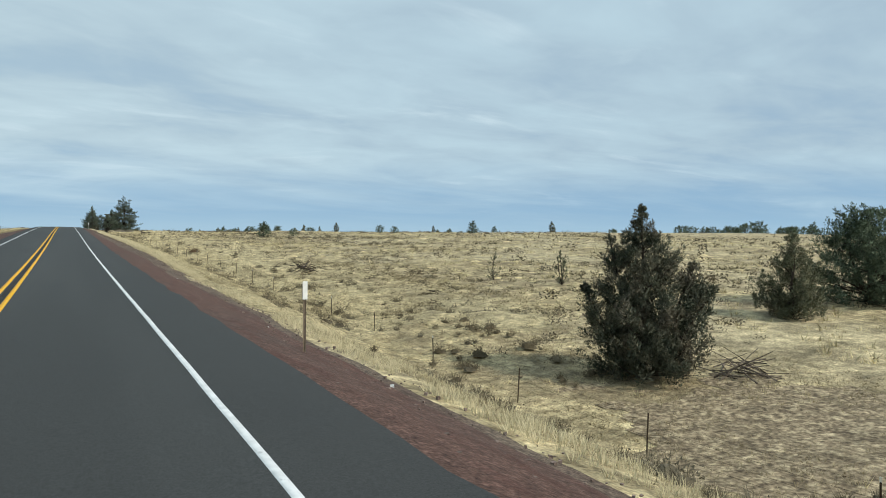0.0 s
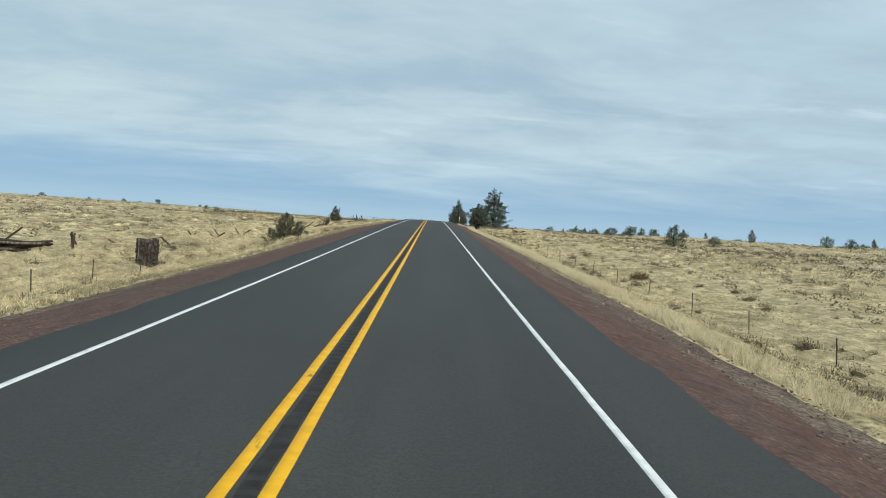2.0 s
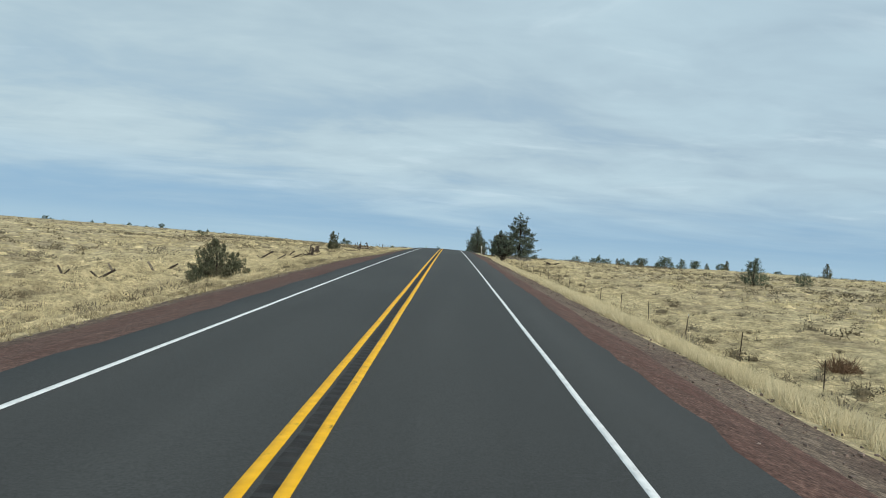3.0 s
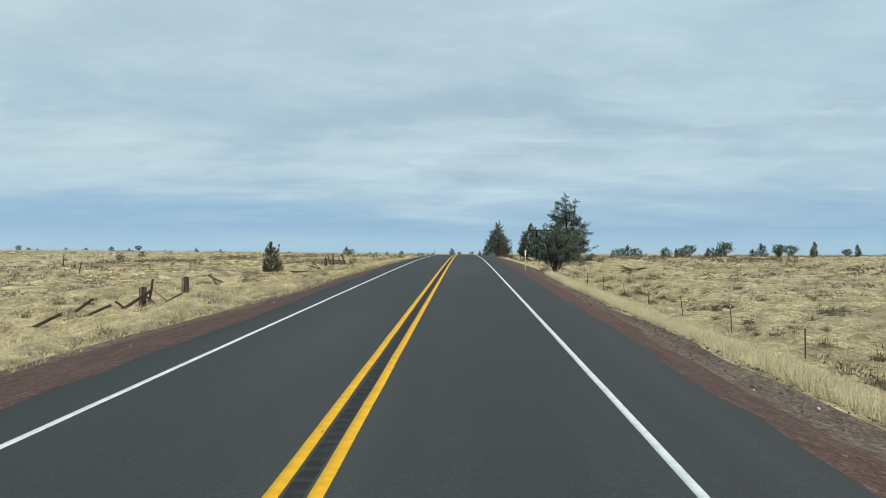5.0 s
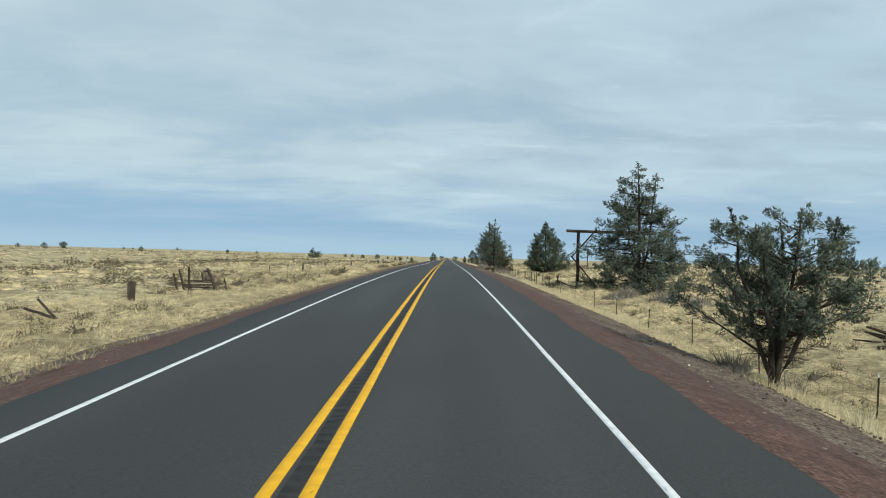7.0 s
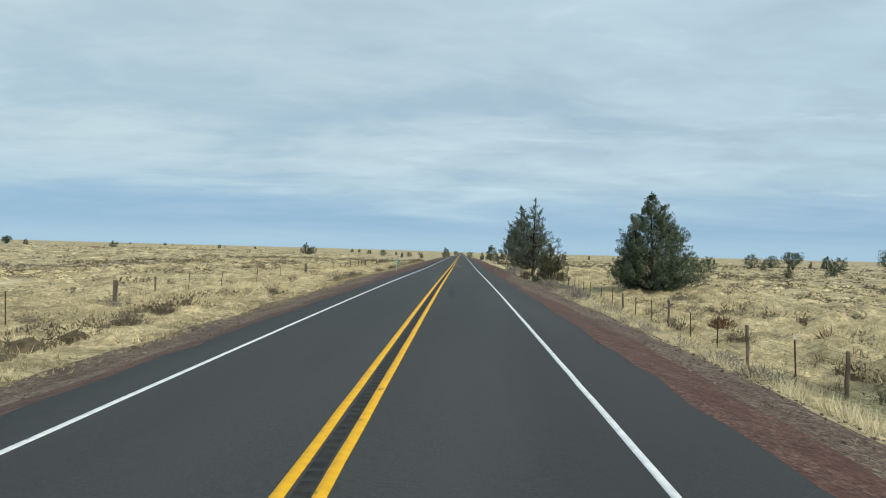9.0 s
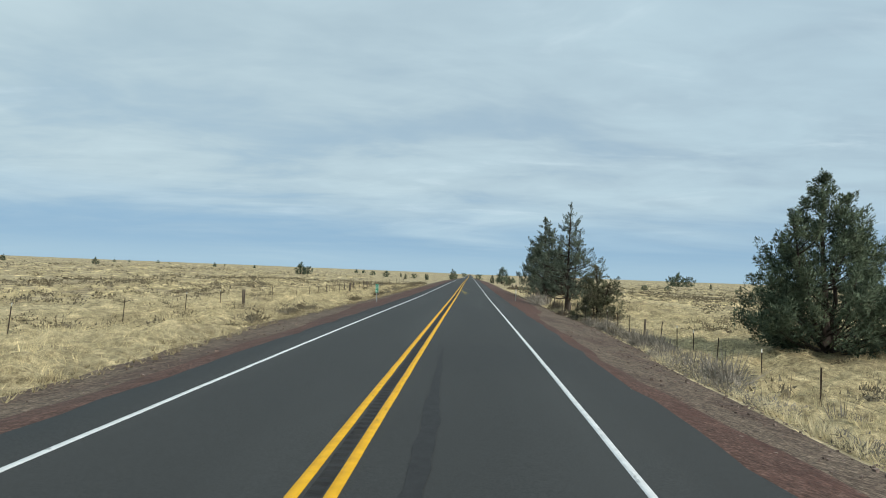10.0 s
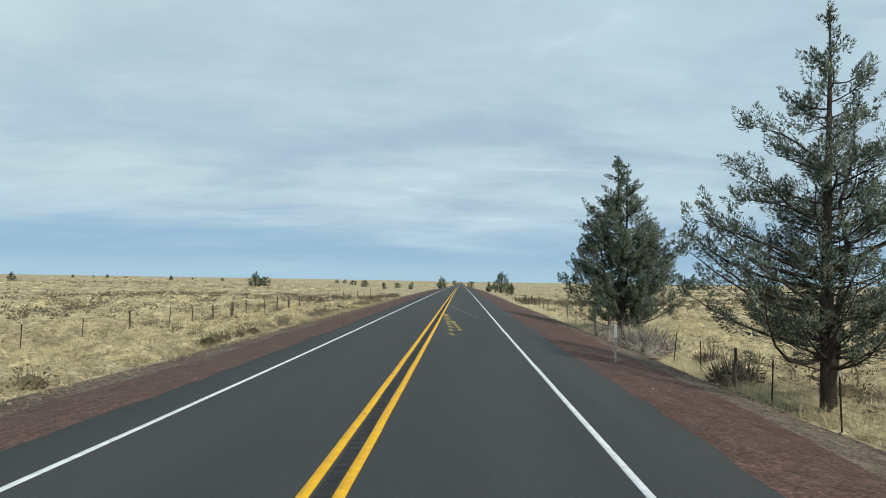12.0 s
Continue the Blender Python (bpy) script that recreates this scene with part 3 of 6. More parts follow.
def juniper_meshes(seed, height, profile, limbs, clumps, leaves, size, grain=0.13, rise=0.6, up=0.8, trunk=0.16, clear=0.06, leaf=LEAF, fork=(), sway=0.25, inner=0.45, shell=0, spread=0.30, low=0.04, bare=0, lobes=(), split=True, girth=0.34, ragged=0.62, core=0):
    """Trunk, limbs and crown of a juniper. profile: (height 0 to 1, radius in metres) of the crown; size: length of the leafy clumps;
    ragged: how short a limb may stay; shell, core: clumps between the limbs, core of them close to the trunk; lobes: (azimuth, gain, width in degrees) where the crown reaches further out; bare: leafless limbs low on the trunk."""
    rng = np.random.RandomState(seed)
    ph, pr = [p[0] for p in profile], [p[1] for p in profile]
    tz = np.linspace(0, 0.98, 9)
    bend = np.stack([sway * np.sin(tz * 3.1 + rng.uniform(0, 6)) * tz, sway * np.sin(tz * 2.6 + rng.uniform(0, 6)) * tz, tz * height], 1)
    bend[0, 2] = -0.25
    stems = [(bend, trunk * (1.08 - tz) ** 1.25 + 0.012)]
    for x, y, h in fork:
        f = np.linspace(0, 1, 7)
        wob = rng.normal(0, 0.05, (7, 2)) * h * 0.3 * np.sin(f * np.pi)[:, None]
        stems.append((np.stack([x * f ** 0.7 + wob[:, 0], y * f ** 0.7 + wob[:, 1], low * height + (h - low * height) * f], 1), trunk * 0.5 * (1.1 - f) + 0.012))
    stem_tubes = [tube(p, r, 8, 0.15, rng) for p, r in stems]
    share = np.linspace(clear, 1, 60)
    weight = np.cumsum(np.interp(share, ph, pr) + 1.0)

    def wider(az):
        gain = 1 + 0.12 * math.sin(2 * az + seed) + 0.10 * math.sin(3 * az + seed * 2.0)
        for at_deg, g, w in lobes:
            gap = (math.degrees(az) - at_deg + 180) % 360 - 180
            gain *= 1 + (g - 1) * math.exp(-(gap / w) ** 2)
        return gain

    wood, root, axis, long = [], [], [], []
    for k in range(limbs):
        side_stem = len(stems) > 1 and rng.rand() < 0.08 * (len(stems) - 1)
        pts = (stems[1 + rng.randint(len(stems) - 1)] if side_stem else stems[0])[0]
        top = pts[-1, 2]
        hf = float(np.interp((k + rng.rand()) / limbs * weight[-1], weight, share))
        target_h = min(hf * height, top)
        az = k * 2.39996 + rng.normal(0, 0.4)
        reach = np.interp(target_h / height, ph, pr) * rng.uniform(ragged, 1.06) * wider(az)
        if side_stem:
            target_h = clear * height + (top - clear * height) * rng.uniform(0.35, 1.0)
            reach = (0.15 + 0.55 * np.interp(target_h / height, ph, pr)) * rng.uniform(0.5, 1.0)
        start_h = max(target_h - rise * reach * rng.uniform(0.7, 1.3), 0.4 * clear * height + 0.08)
        base = np.array([np.interp(start_h, pts[:, 2], pts[:, 0]), np.interp(start_h, pts[:, 2], pts[:, 1]), start_h])
        tip = base + np.array([math.cos(az) * reach, math.sin(az) * reach, target_h - start_h])
        f = np.linspace(0, 1, 6)[:, None]
        line = base * (1 - f) + tip * f + np.sin(f * np.pi) * rng.normal(0, 0.07, 3) * reach
        line[:, 2] += (f[:, 0] ** 2 - f[:, 0]) * 0.30 * reach
        r0 = 0.012 + 0.013 * reach
        tubes = [tube(line, r0 * (1.05 - f[:, 0]) + 0.004, 5) if split else tube(line[::2], r0 * (1.05 - f[::2, 0]) + 0.006, 3)]
        go = (tip - base) / (np.linalg.norm(tip - base) + 1e-6)
        flat = np.array([-go[1], go[0], 0.0])
        few = max(2, int(clumps * min(1.0, 0.15 + 0.55 * reach)))
        s = inner + (1.0 - inner) * rng.rand(few) ** 0.85
        s[0] = 1.0
        on = np.stack([np.interp(s, f[:, 0], line[:, c]) for c in range(3)], 1)
        fan = rng.uniform(-1, 1, few) * spread * reach * (1.12 - s)
        end = on + flat * fan[:, None] + go * np.abs(fan)[:, None] * 0.6 + rng.normal(size=(few, 3)) * 0.07 * np.array([1, 1, 0.8]) * (0.5 + reach * 0.5)
        for a, b in zip(on[1:], end[1:]):
            if split:
                tubes.append(tube(np.stack([a, b]), np.array([0.011, 0.004]), 3))
        wood.append(joined(tubes))
        root.append(end - go * 0.1)
        axis.append(go * 0.55 + flat * (np.sign(fan) * 0.25)[:, None] + np.array([0, 0, up]) + rng.normal(size=(few, 3)) * 0.28)
        long.append(size * min(1.0, 0.26 + 0.52 * reach) * rng.uniform(0.6, 1.3, few) * np.where(s > 0.99, 1.15, 1.0))
    for k in range(shell):
        # clumps that close the crown between the limbs
        pts = stems[k % len(stems)][0] if k % 3 == 0 else stems[0][0]
        hf = float(np.interp(rng.rand() * weight[-1], weight, share))
        az = rng.uniform(0, 2 * math.pi)
        z = min(hf * height, pts[-1, 2] * 0.97)
        wide = np.interp(hf, ph, pr) * wider(az) * rng.uniform(*((0.1, 0.5) if k < core else (0.55, 0.95)))
        if k % 3 == 0 and len(stems) > 1:
            wide = min(0.1 + 0.34 * (pts[-1, 2] - z), 1.2) * rng.uniform(0.5, 1.0)
        out = np.array([math.cos(az), math.sin(az), 0.0])
        length = size * min(1.0, 0.4 + 0.4 * wide) * rng.uniform(0.7, 1.3)
        go = out * 0.55 + np.array([0, 0, up]) + rng.normal(size=3) * 0.22
        here = np.array([np.interp(z, pts[:, 2], pts[:, 0]), np.interp(z, pts[:, 2], pts[:, 1]), z]) + out * wide
        root.append((here - go * length * 0.5)[None])
        axis.append(go[None])
        long.append(np.array([length]))
    # the leading shoots
    for pts, _ in stems:
        n = 10
        f = rng.uniform(0.74, 1.0, n)
        f[0] = 0.985
        z = f * pts[-1, 2]
        az = rng.uniform(0, 6.283, n)
        out = np.stack([np.cos(az), np.sin(az), 0 * az], 1)
        root.append(np.stack([np.interp(z, pts[:, 2], pts[:, 0]), np.interp(z, pts[:, 2], pts[:, 1]), z - 0.12 * size], 1) + out * (0.7 * (1 - f) * size)[:, None])
        axis.append(out * 0.18 + np.array([0, 0, 1.0]))
        long.append(size * (0.26 + 0.8 * (1 - f)) * rng.uniform(0.8, 1.2, n))
    for k in range(bare):
        az, z = rng.uniform(0, 6.283), height * rng.uniform(0.4 * clear + 0.03, 0.50)
        reach = rng.uniform(0.35, 0.75) * max(pr) * 0.75
        base = np.array([np.interp(z, bend[:, 2], bend[:, 0]), np.interp(z, bend[:, 2], bend[:, 1]), z])
        tip = base + np.array([math.cos(az) * reach, math.sin(az) * reach, rng.uniform(-0.15, 0.35) * reach])
        line = np.stack([base, base * 0.5 + tip * 0.5 + rng.normal(0, 0.08, 3), tip])
        tubes = [tube(line, np.array([0.022, 0.014, 0.004]), 4)]
        for _ in range(7):
            a = base + (tip - base) * rng.uniform(0.3, 1.0)
            tubes.append(tube(np.stack([a, a + rng.normal(0, 0.12, 3), a + rng.normal(0, 0.26, 3)]), np.array([0.008, 0.006, 0.003]), 3))
        wood.append(joined(tubes))
    root, axis, long = np.concatenate(root), np.concatenate(axis), np.concatenate(long)
    v, f, normals = flames(rng, root, axis, long, leaves, grain, girth)
    v[:, 2] = np.maximum(v[:, 2], 0.04)
    crown_mesh = mesh_of("crown", v, f, leaf, True)
    crown_mesh.normals_split_custom_set_from_vertices(normals)
    return ([mesh_of("stem", *t, BARK, True) for t in stem_tubes], [mesh_of("branch", *t, BARK, True) for t in wood] if split else mesh_of("branches", *joined(wood), BARK, True), crown_mesh)


def juniper(x, y, meshes, label, turn=0.0, name="juniper_tree", group="", sink=0.05, z=None, category="tree"):
    ob = thing(name, x, y, label, category, group, z=(float(ground_z(x, y)) if z is None else z) - sink, turn=turn)
    stems, wood, crown_mesh = meshes
    for k, me in enumerate(stems):
        part("stem" if k else "trunk", me, ob)
    if isinstance(wood, list):
        for me in wood:
            part("branch", me, ob)
    else:
        tagged(part("branches", wood, ob), kind="stuff")
    tagged(part("crown", crown_mesh, ob), kind="stuff")
    return ob


# beside the first stretch
juniper(24.0, 19.9, juniper_meshes(11, 7.9, ((0, 1.5), (0.07, 2.3), (0.22, 2.7), (0.42, 2.35), (0.58, 1.7), (0.72, 1.15), (0.85, 0.6), (1, 0.05)), 84, 9, 110, 0.68, 0.13, rise=0.9, ragged=0.44, girth=0.33, up=0.95, trunk=0.16, clear=0.05, leaf=LEAF_BROWN, fork=((-1.1, 1.1, 6.3), (1.4, -1.4, 5.2), (-1.9, 1.8, 4.1), (2.1, -1.9, 4.2)), inner=0.35, shell=520, core=120, lobes=((135, 1.2, 25),)), "large winter-brown juniper growing low from dry grass", 0)
juniper(41.0, 24.5, juniper_meshes(12, 5.4, ((0, 1.3), (0.12, 1.9), (0.4, 1.8), (0.7, 1.1), (1, 0.08)), 44, 7, 90, 0.66, 0.15, rise=1.0, trunk=0.12, clear=0.04, leaf=LEAF_OLIVE, inner=0.3, fork=((-0.9, 0.5, 4.3), (0.8, -0.5, 4.6)), shell=150, core=50), "olive-brown juniper on grassy ground beside a darker one", 70)
juniper(49.5, 24.6, juniper_meshes(13, 6.6, ((0, 2.4), (0.1, 3.2), (0.45, 3.6), (0.75, 2.8), (0.92, 1.5), (1, 0.4)), 70, 8, 84, 0.85, 0.17, rise=0.4, trunk=0.2, clear=0.05, leaf=LEAF_DARK, inner=0.4, fork=((-2.0, 1.0, 6.9), (1.6, -0.4, 6.2)), shell=320, core=80), "broad dark green juniper with a flat crown on grass", 130)
juniper(39.3, 44.7, juniper_meshes(14, 3.0, ((0, 0.6), (0.3, 0.9), (0.7, 0.55), (1, 0.06)), 26, 5, 30, 0.42, 0.12, rise=1.3, trunk=0.06, leaf=LEAF_OLIVE, inner=0.3, fork=((0.5, 0.1, 2.5), (-0.5, 0.1, 2.4))), "small olive-green juniper standing in straw grass", 10)
juniper(36.0, 50.4, juniper_meshes(15, 2.5, ((0, 0.5), (0.4, 0.8), (1, 0.2)), 14, 4, 26, 0.40, 0.12, rise=0.9, trunk=0.05, leaf=LEAF_OLIVE), "thin scraggly juniper bush among sagebrush", 40)

# round the timber gate
juniper(11.4, 204.6, juniper_meshes(21, 5.3, ((0, 0.5), (0.15, 0.9), (0.34, 1.3), (0.5, 2.1), (0.70, 2.35), (0.88, 2.1), (1, 1.1)), 58, 11, 104, 0.50, 0.10, rise=0.55, up=0.12, trunk=0.15, clear=0.34, leaf=LEAF, fork=((-1.3, 0.3, 5.6), (1.6, -0.5, 5.3), (0.5, -0.5, 5.6), (-0.5, -0.3, 4.6)), sway=0.4, inner=0.45, low=0.05, shell=110, bare=60, spread=0.42, ragged=0.42, girth=0.28, lobes=((-20, 1.08, 40), (190, 1.2, 30))), "open multi-stemmed juniper leaning over the gravel shoulder", 0)
juniper(18.6, 245.4, juniper_meshes(22, 12.0, ((0, 3.6), (0.06, 4.8), (0.2, 5.2), (0.36, 4.3), (0.52, 3.2), (0.7, 2.0), (0.85, 1.0), (1, 0.08)), 110, 11, 72, 0.95, 0.19, rise=0.15, up=-0.05, trunk=0.24, clear=0.04, leaf=LEAF, fork=((1.6, 0.3, 10.9), (-1.2, 0.2, 8.6)), inner=0.35, bare=12, shell=60, spread=0.4, lobes=((185, 1.15, 30),), girth=0.25, ragged=0.38), "tall ragged grey-green juniper beside a timber gate", 0)
juniper(17.8, 296.8, juniper_meshes(23, 8.8, ((0, 1.4), (0.09, 3.3), (0.18, 4.1), (0.32, 3.7), (0.5, 2.6), (0.66, 1.7), (0.8, 1.0), (0.9, 0.5), (1, 0.05)), 90, 8, 116, 0.80, 0.14, rise=0.8, up=0.5, trunk=0.2, clear=0.09, leaf=LEAF_DARK, inner=0.4, fork=((-2.3, -0.5, 6.4), (2.2, 0.2, 5.9), (0.9, -0.2, 7.7)), shell=420), "dense full dark green juniper standing behind the wire fence", 15)
juniper(14.3, 281.0, juniper_meshes(24, 1.1, ((0, 0.5), (0.5, 0.55), (1, 0.2)), 12, 4, 24, 0.28, 0.09, rise=0.8, trunk=0.03), "knee-high juniper seedling in grass near the fence", 0)

# by the end of the clip
juniper(12.8, 367.0, juniper_meshes(31, 12.9, ((0, 0.5), (0.10, 1.6), (0.15, 3.8), (0.24, 4.5), (0.4, 3.7), (0.6, 2.5), (0.78, 1.3), (0.9, 0.5), (0.96, 0.18), (1, 0.03)), 120, 9, 104, 0.78, 0.15, rise=0.4, up=0.55, ragged=0.44, trunk=0.24, clear=0.10, leaf=LEAF, inner=0.35, girth=0.25, bare=14, spread=0.36, fork=((-1.7, 0.1, 7.6), (2.4, 0.2, 7.0), (0.5, 0.3, 12.3)), shell=420, core=120, lobes=((-5, 1.2, 35),)), "tall conical grey-green juniper above the fence and gravel", 0)
juniper(12.0, 338.6, juniper_meshes(32, 12.2, ((0, 0.4), (0.16, 1.2), (0.23, 3.2), (0.34, 4.5), (0.45, 4.2), (0.56, 3.1), (0.7, 2.1), (0.82, 1.15), (0.9, 0.5), (0.95, 0.22), (1, 0.04)), 98, 10, 94, 0.62, 0.105, rise=0.45, up=0.55, trunk=0.20, clear=0.19, leaf=LEAF, inner=0.34, sway=0.12, bare=44, spread=0.46, ragged=0.40, girth=0.26, shell=120, core=50, fork=((1.7, 0.3, 9.2),), lobes=((180, 1.1, 30),)), "tall open juniper with bare lower limbs by the fence", 25)
juniper(13.2, 327.8, juniper_meshes(33, 5.3, ((0, 0.7), (0.12, 1.9), (0.28, 2.2), (0.48, 1.8), (0.68, 1.15), (0.86, 0.55), (1, 0.06)), 62, 9, 100, 0.56, 0.11, rise=0.55, up=0.32, trunk=0.12, clear=0.09, leaf=LEAF_OLIVE, inner=0.35, girth=0.30, ragged=0.42, spread=0.4, bare=16, fork=((1.1, -0.3, 4.0), (-0.8, 0.2, 3.9)), shell=200, core=60, lobes=((-20, 1.2, 30),)), "bushy olive-green juniper growing at the fence line", 0)

# left of the road
juniper(-13.4, 120.5, juniper_meshes(41, 3.1, ((0, 1.8), (0.25, 2.3), (0.5, 1.8), (0.75, 0.8), (1, 0.06)), 60, 7, 84, 0.54, 0.12, rise=1.2, trunk=0.08, clear=0.03, leaf=LEAF_OLIVE, inner=0.3, fork=((-0.9, 0.1, 2.4), (1.0, 0.2, 2.2)), shell=110, core=30, ragged=0.45, girth=0.27), "low spreading juniper bush at the gravel edge", 0)
juniper(-21.2, 209.8, juniper_meshes(42, 3.9, ((0, 0.9), (0.2, 1.35), (0.5, 1.0), (0.8, 0.45), (1, 0.05)), 50, 7, 90, 0.48, 0.12, rise=1.2, trunk=0.08, clear=0.04, leaf=LEAF_OLIVE, inner=0.3, fork=((-0.6, 0.1, 3.3), (0.9, 0.1, 3.5),), shell=110, core=30), "young narrow juniper standing alone in straw grass", 0)

# scattered over the plain
FAR_SHAPES = {
    "a": (LEAF_DARK, 0.8, 0.03, ((0, 1.3), (0.25, 1.8), (0.6, 1.2), (1, 0.1)), ((-0.7, 0.2, 3.4),)),
    "b": (LEAF_OLIVE, 1.1, 0.03, ((0, 0.7), (0.3, 1.0), (0.7, 0.6), (1, 0.05)), ()),
    "c": (LEAF_DARK, 0.6, 0.25, ((0, 0.5), (0.2, 0.9), (0.5, 2.1), (0.8, 2.0), (1, 0.6)), ((1.3, 0, 3.7), (-1.2, 0.3, 3.5))),
    "d": (LEAF_DARK, 0.5, 0.03, ((0, 2.0), (0.3, 2.7), (0.7, 2.1), (1, 0.5)), ((1.4, 0.2, 3.3), (-1.3, -0.2, 3.6))),
}


def far_meshes(seed, kind, limbs, clumps, leaves, grain, shell):
    mat, rise, clear, profile, fork = FAR_SHAPES[kind]
    return juniper_meshes(seed, 4.0, profile, limbs, clumps, leaves, 0.85, grain, rise=rise, trunk=0.12, clear=clear, leaf=mat, fork=fork, split=False, shell=shell, girth=0.42)


FAR_A, FAR_B, FAR_C, FAR_D = (far_meshes(51 + k, kind, 22, 5, 26, 0.26, 60) for k, kind in enumerate("abcd"))
FAR = {"a": (FAR_A, "distant dark green juniper on the dry plain"), "b": (FAR_B, "distant slim olive-green juniper on the plain"), "c": (FAR_C, "distant flat-topped juniper on a bare trunk"), "d": (FAR_D, "distant wide low juniper clump on the plain")}
FAR_THIN = {kind: far_meshes(61 + k, kind, 14, 4, 20, 0.40, 44) for k, kind in enumerate("abcd")}
far_first = {}


def far_tree(kind, x, y, h, turn):
    meshes, label = FAR[kind]
    if abs(x) > 230 or y > 560:
        meshes, kind = FAR_THIN[kind], kind + " thin"
    m = Matrix.LocRotScale((x, y, float(ground_z(x, y)) - 0.1), Euler((0, 0, turn)), (h / 4, h / 4, h / 4))
    if kind not in far_first:
        far_first[kind] = juniper(x, y, meshes, label, group="junipers on the plain")
        far_first[kind].matrix_basis = m
        return
    ob = copy_thing(far_first[kind], Matrix.Identity(4))
    ob.matrix_basis = m


RIGHT_TREES = "a48,181,4.2 d57,184,2.2 b87,232,3.4 d94,209,2.6 d98,206,2.4 b155,285,3.5 a180,314,3.2 a120,192,4.6 a168,252,3.4 b171,215,4.6 b273,366,3.2 b310,346,3 a322,282,4.2 b300,248,4.6 d276,215,4.4 c279,209,5.2 d262,190,5.4 c332,222,5 a304,192,6 b62,366,2.6 b67,343,3 a84,393,3 b76,342,3 a98,393,3.2 a88,332,4.2 c93,332,3.8 b121,393,3 b113,327,3.6"
RIGHT_TREES_2 = "d64,414,4 b93,448,3.4 b123,510,3 d116,449,4.6 c105,405,6 a134,449,4 b119,389,4 c139,422,5.2 b111,348,5 c202,495,4.4 d114,489,4.6 c112,469,6 b152,537,3.2 a139,499,5 b89,709,3 d73,515,2 d146,758,7 a152,765,10 d160,768,7.5 b167,690,3 b149,690,3 d105,485,5 d62,504,2 a230,420,5 d250,440,5 a290,470,5 c310,330,5 d350,300,5 d365,280,5.5 a390,260,6 d410,330,5.5"
LEFT_TREES = "d-305,591,3.6 a-376,723,3 a-250,554,2.8 d-277,625,2.6 c-182,509,3.4 a-183,595,3.6 a-174,729,3 d-247,604,3.6 a-230,595,3 a-217,736,2.6 a-181,838,3 a-364,954,3.4 a-75,572,5.4 d-72.5,574,3.8 a-109,927,4 b-79,841,3 d-49,677,3.8 a-8.5,680,6 b-48,755,3 a-405,1066,3 a-246,818,2.8 b-236,919,2.6 a-101,922,4 d-75,802,3.6 b-41,924,3 d-84,309,1.8 d-64,258,1.4 d-330,640,3"
HORIZON_TREES = "d262,233,4.5 d275,240,5 a285,238,4.6 d300,245,5 d318,250,5.2 a330,252,5 d340,262,5 d352,258,5.4 d366,262,5 a372,256,5.6 d384,258,5.5 d396,262,6 d352,240,5 d370,240,5.5 a345,232,5.2 d388,246,6"
AHEAD_TREES = "a14.5,540,6.8 b10.8,546,3.4 d-6,1127,5 a24,623,3 a-22,640,3 b-30,600,2.6 d-34,700,3 a20,700,4 d9,820,4.5 b16.5,520,3.2"
for k, row in enumerate(" ".join((RIGHT_TREES, RIGHT_TREES_2, LEFT_TREES, HORIZON_TREES, AHEAD_TREES)).split()):
    tx, ty, th = (float(v) for v in row[1:].split(","))
    far_tree(row[0], tx, ty, th, k * 1.7)


# ---- posts, rails and timber ----
def log_mesh(name, a, b, r0, r1, mat, seed=0, sides=8, rough=0.14):
    rng = np.random.RandomState(seed)
    a, b = np.array(a, float), np.array(b, float)
    f = np.linspace(0, 1, 6)[:, None]
    line = a * (1 - f) + b * f + rng.normal(0, 0.012, (6, 3)) * np.linalg.norm(b - a) * 0.4 * np.sin(f * np.pi)
    return mesh_of(name, *tube(line, r0 + (r1 - r0) * f[:, 0], sides, rough, rng), mat)


def board_mesh(name, a, b, wide, thick, mat, bevel=0.012):
    """A squared timber from a to b."""
    a, b = Vector(a), Vector(b)
    bm = bmesh.new()
    bmesh.ops.create_cube(bm, size=1.0)
    bmesh.ops.scale(bm, vec=(wide, thick, (b - a).length), verts=bm.verts)
    bmesh.ops.bevel(bm, geom=bm.edges[:], offset=bevel, segments=1, affect="EDGES")
    turn = (b - a).to_track_quat("Z", "Y").to_matrix().to_4x4()
    bm.transform(Matrix.Translation((a + b) / 2) @ turn)
    return bm_mesh(name, bm, mat)


T_OUTLINE = ((-0.022, -0.004), (0.022, -0.004), (0.022, 0.006), (0.005, 0.006), (0.005, 0.036), (-0.005, 0.036), (-0.005, 0.006), (-0.022, 0.006))
T_POST = bm_mesh("t_post", prism(T_OUTLINE, -0.3, 1.42), RUST_STEEL)
T_TIP = bm_mesh("tip", prism([(x * 1.12, y * 1.12) for x, y in T_OUTLINE], 1.32, 1.435), POST_TIP)
WOOD_POST = log_mesh("wood_post", (0, 0, -0.3), (0.02, 0.01, 1.38), 0.062, 0.055, GREY_WOOD, 3)
STOUT_POST = log_mesh("wood_post", (0, 0, -0.3), (0, 0.02, 1.38), 0.13, 0.125, GREY_WOOD, 4)


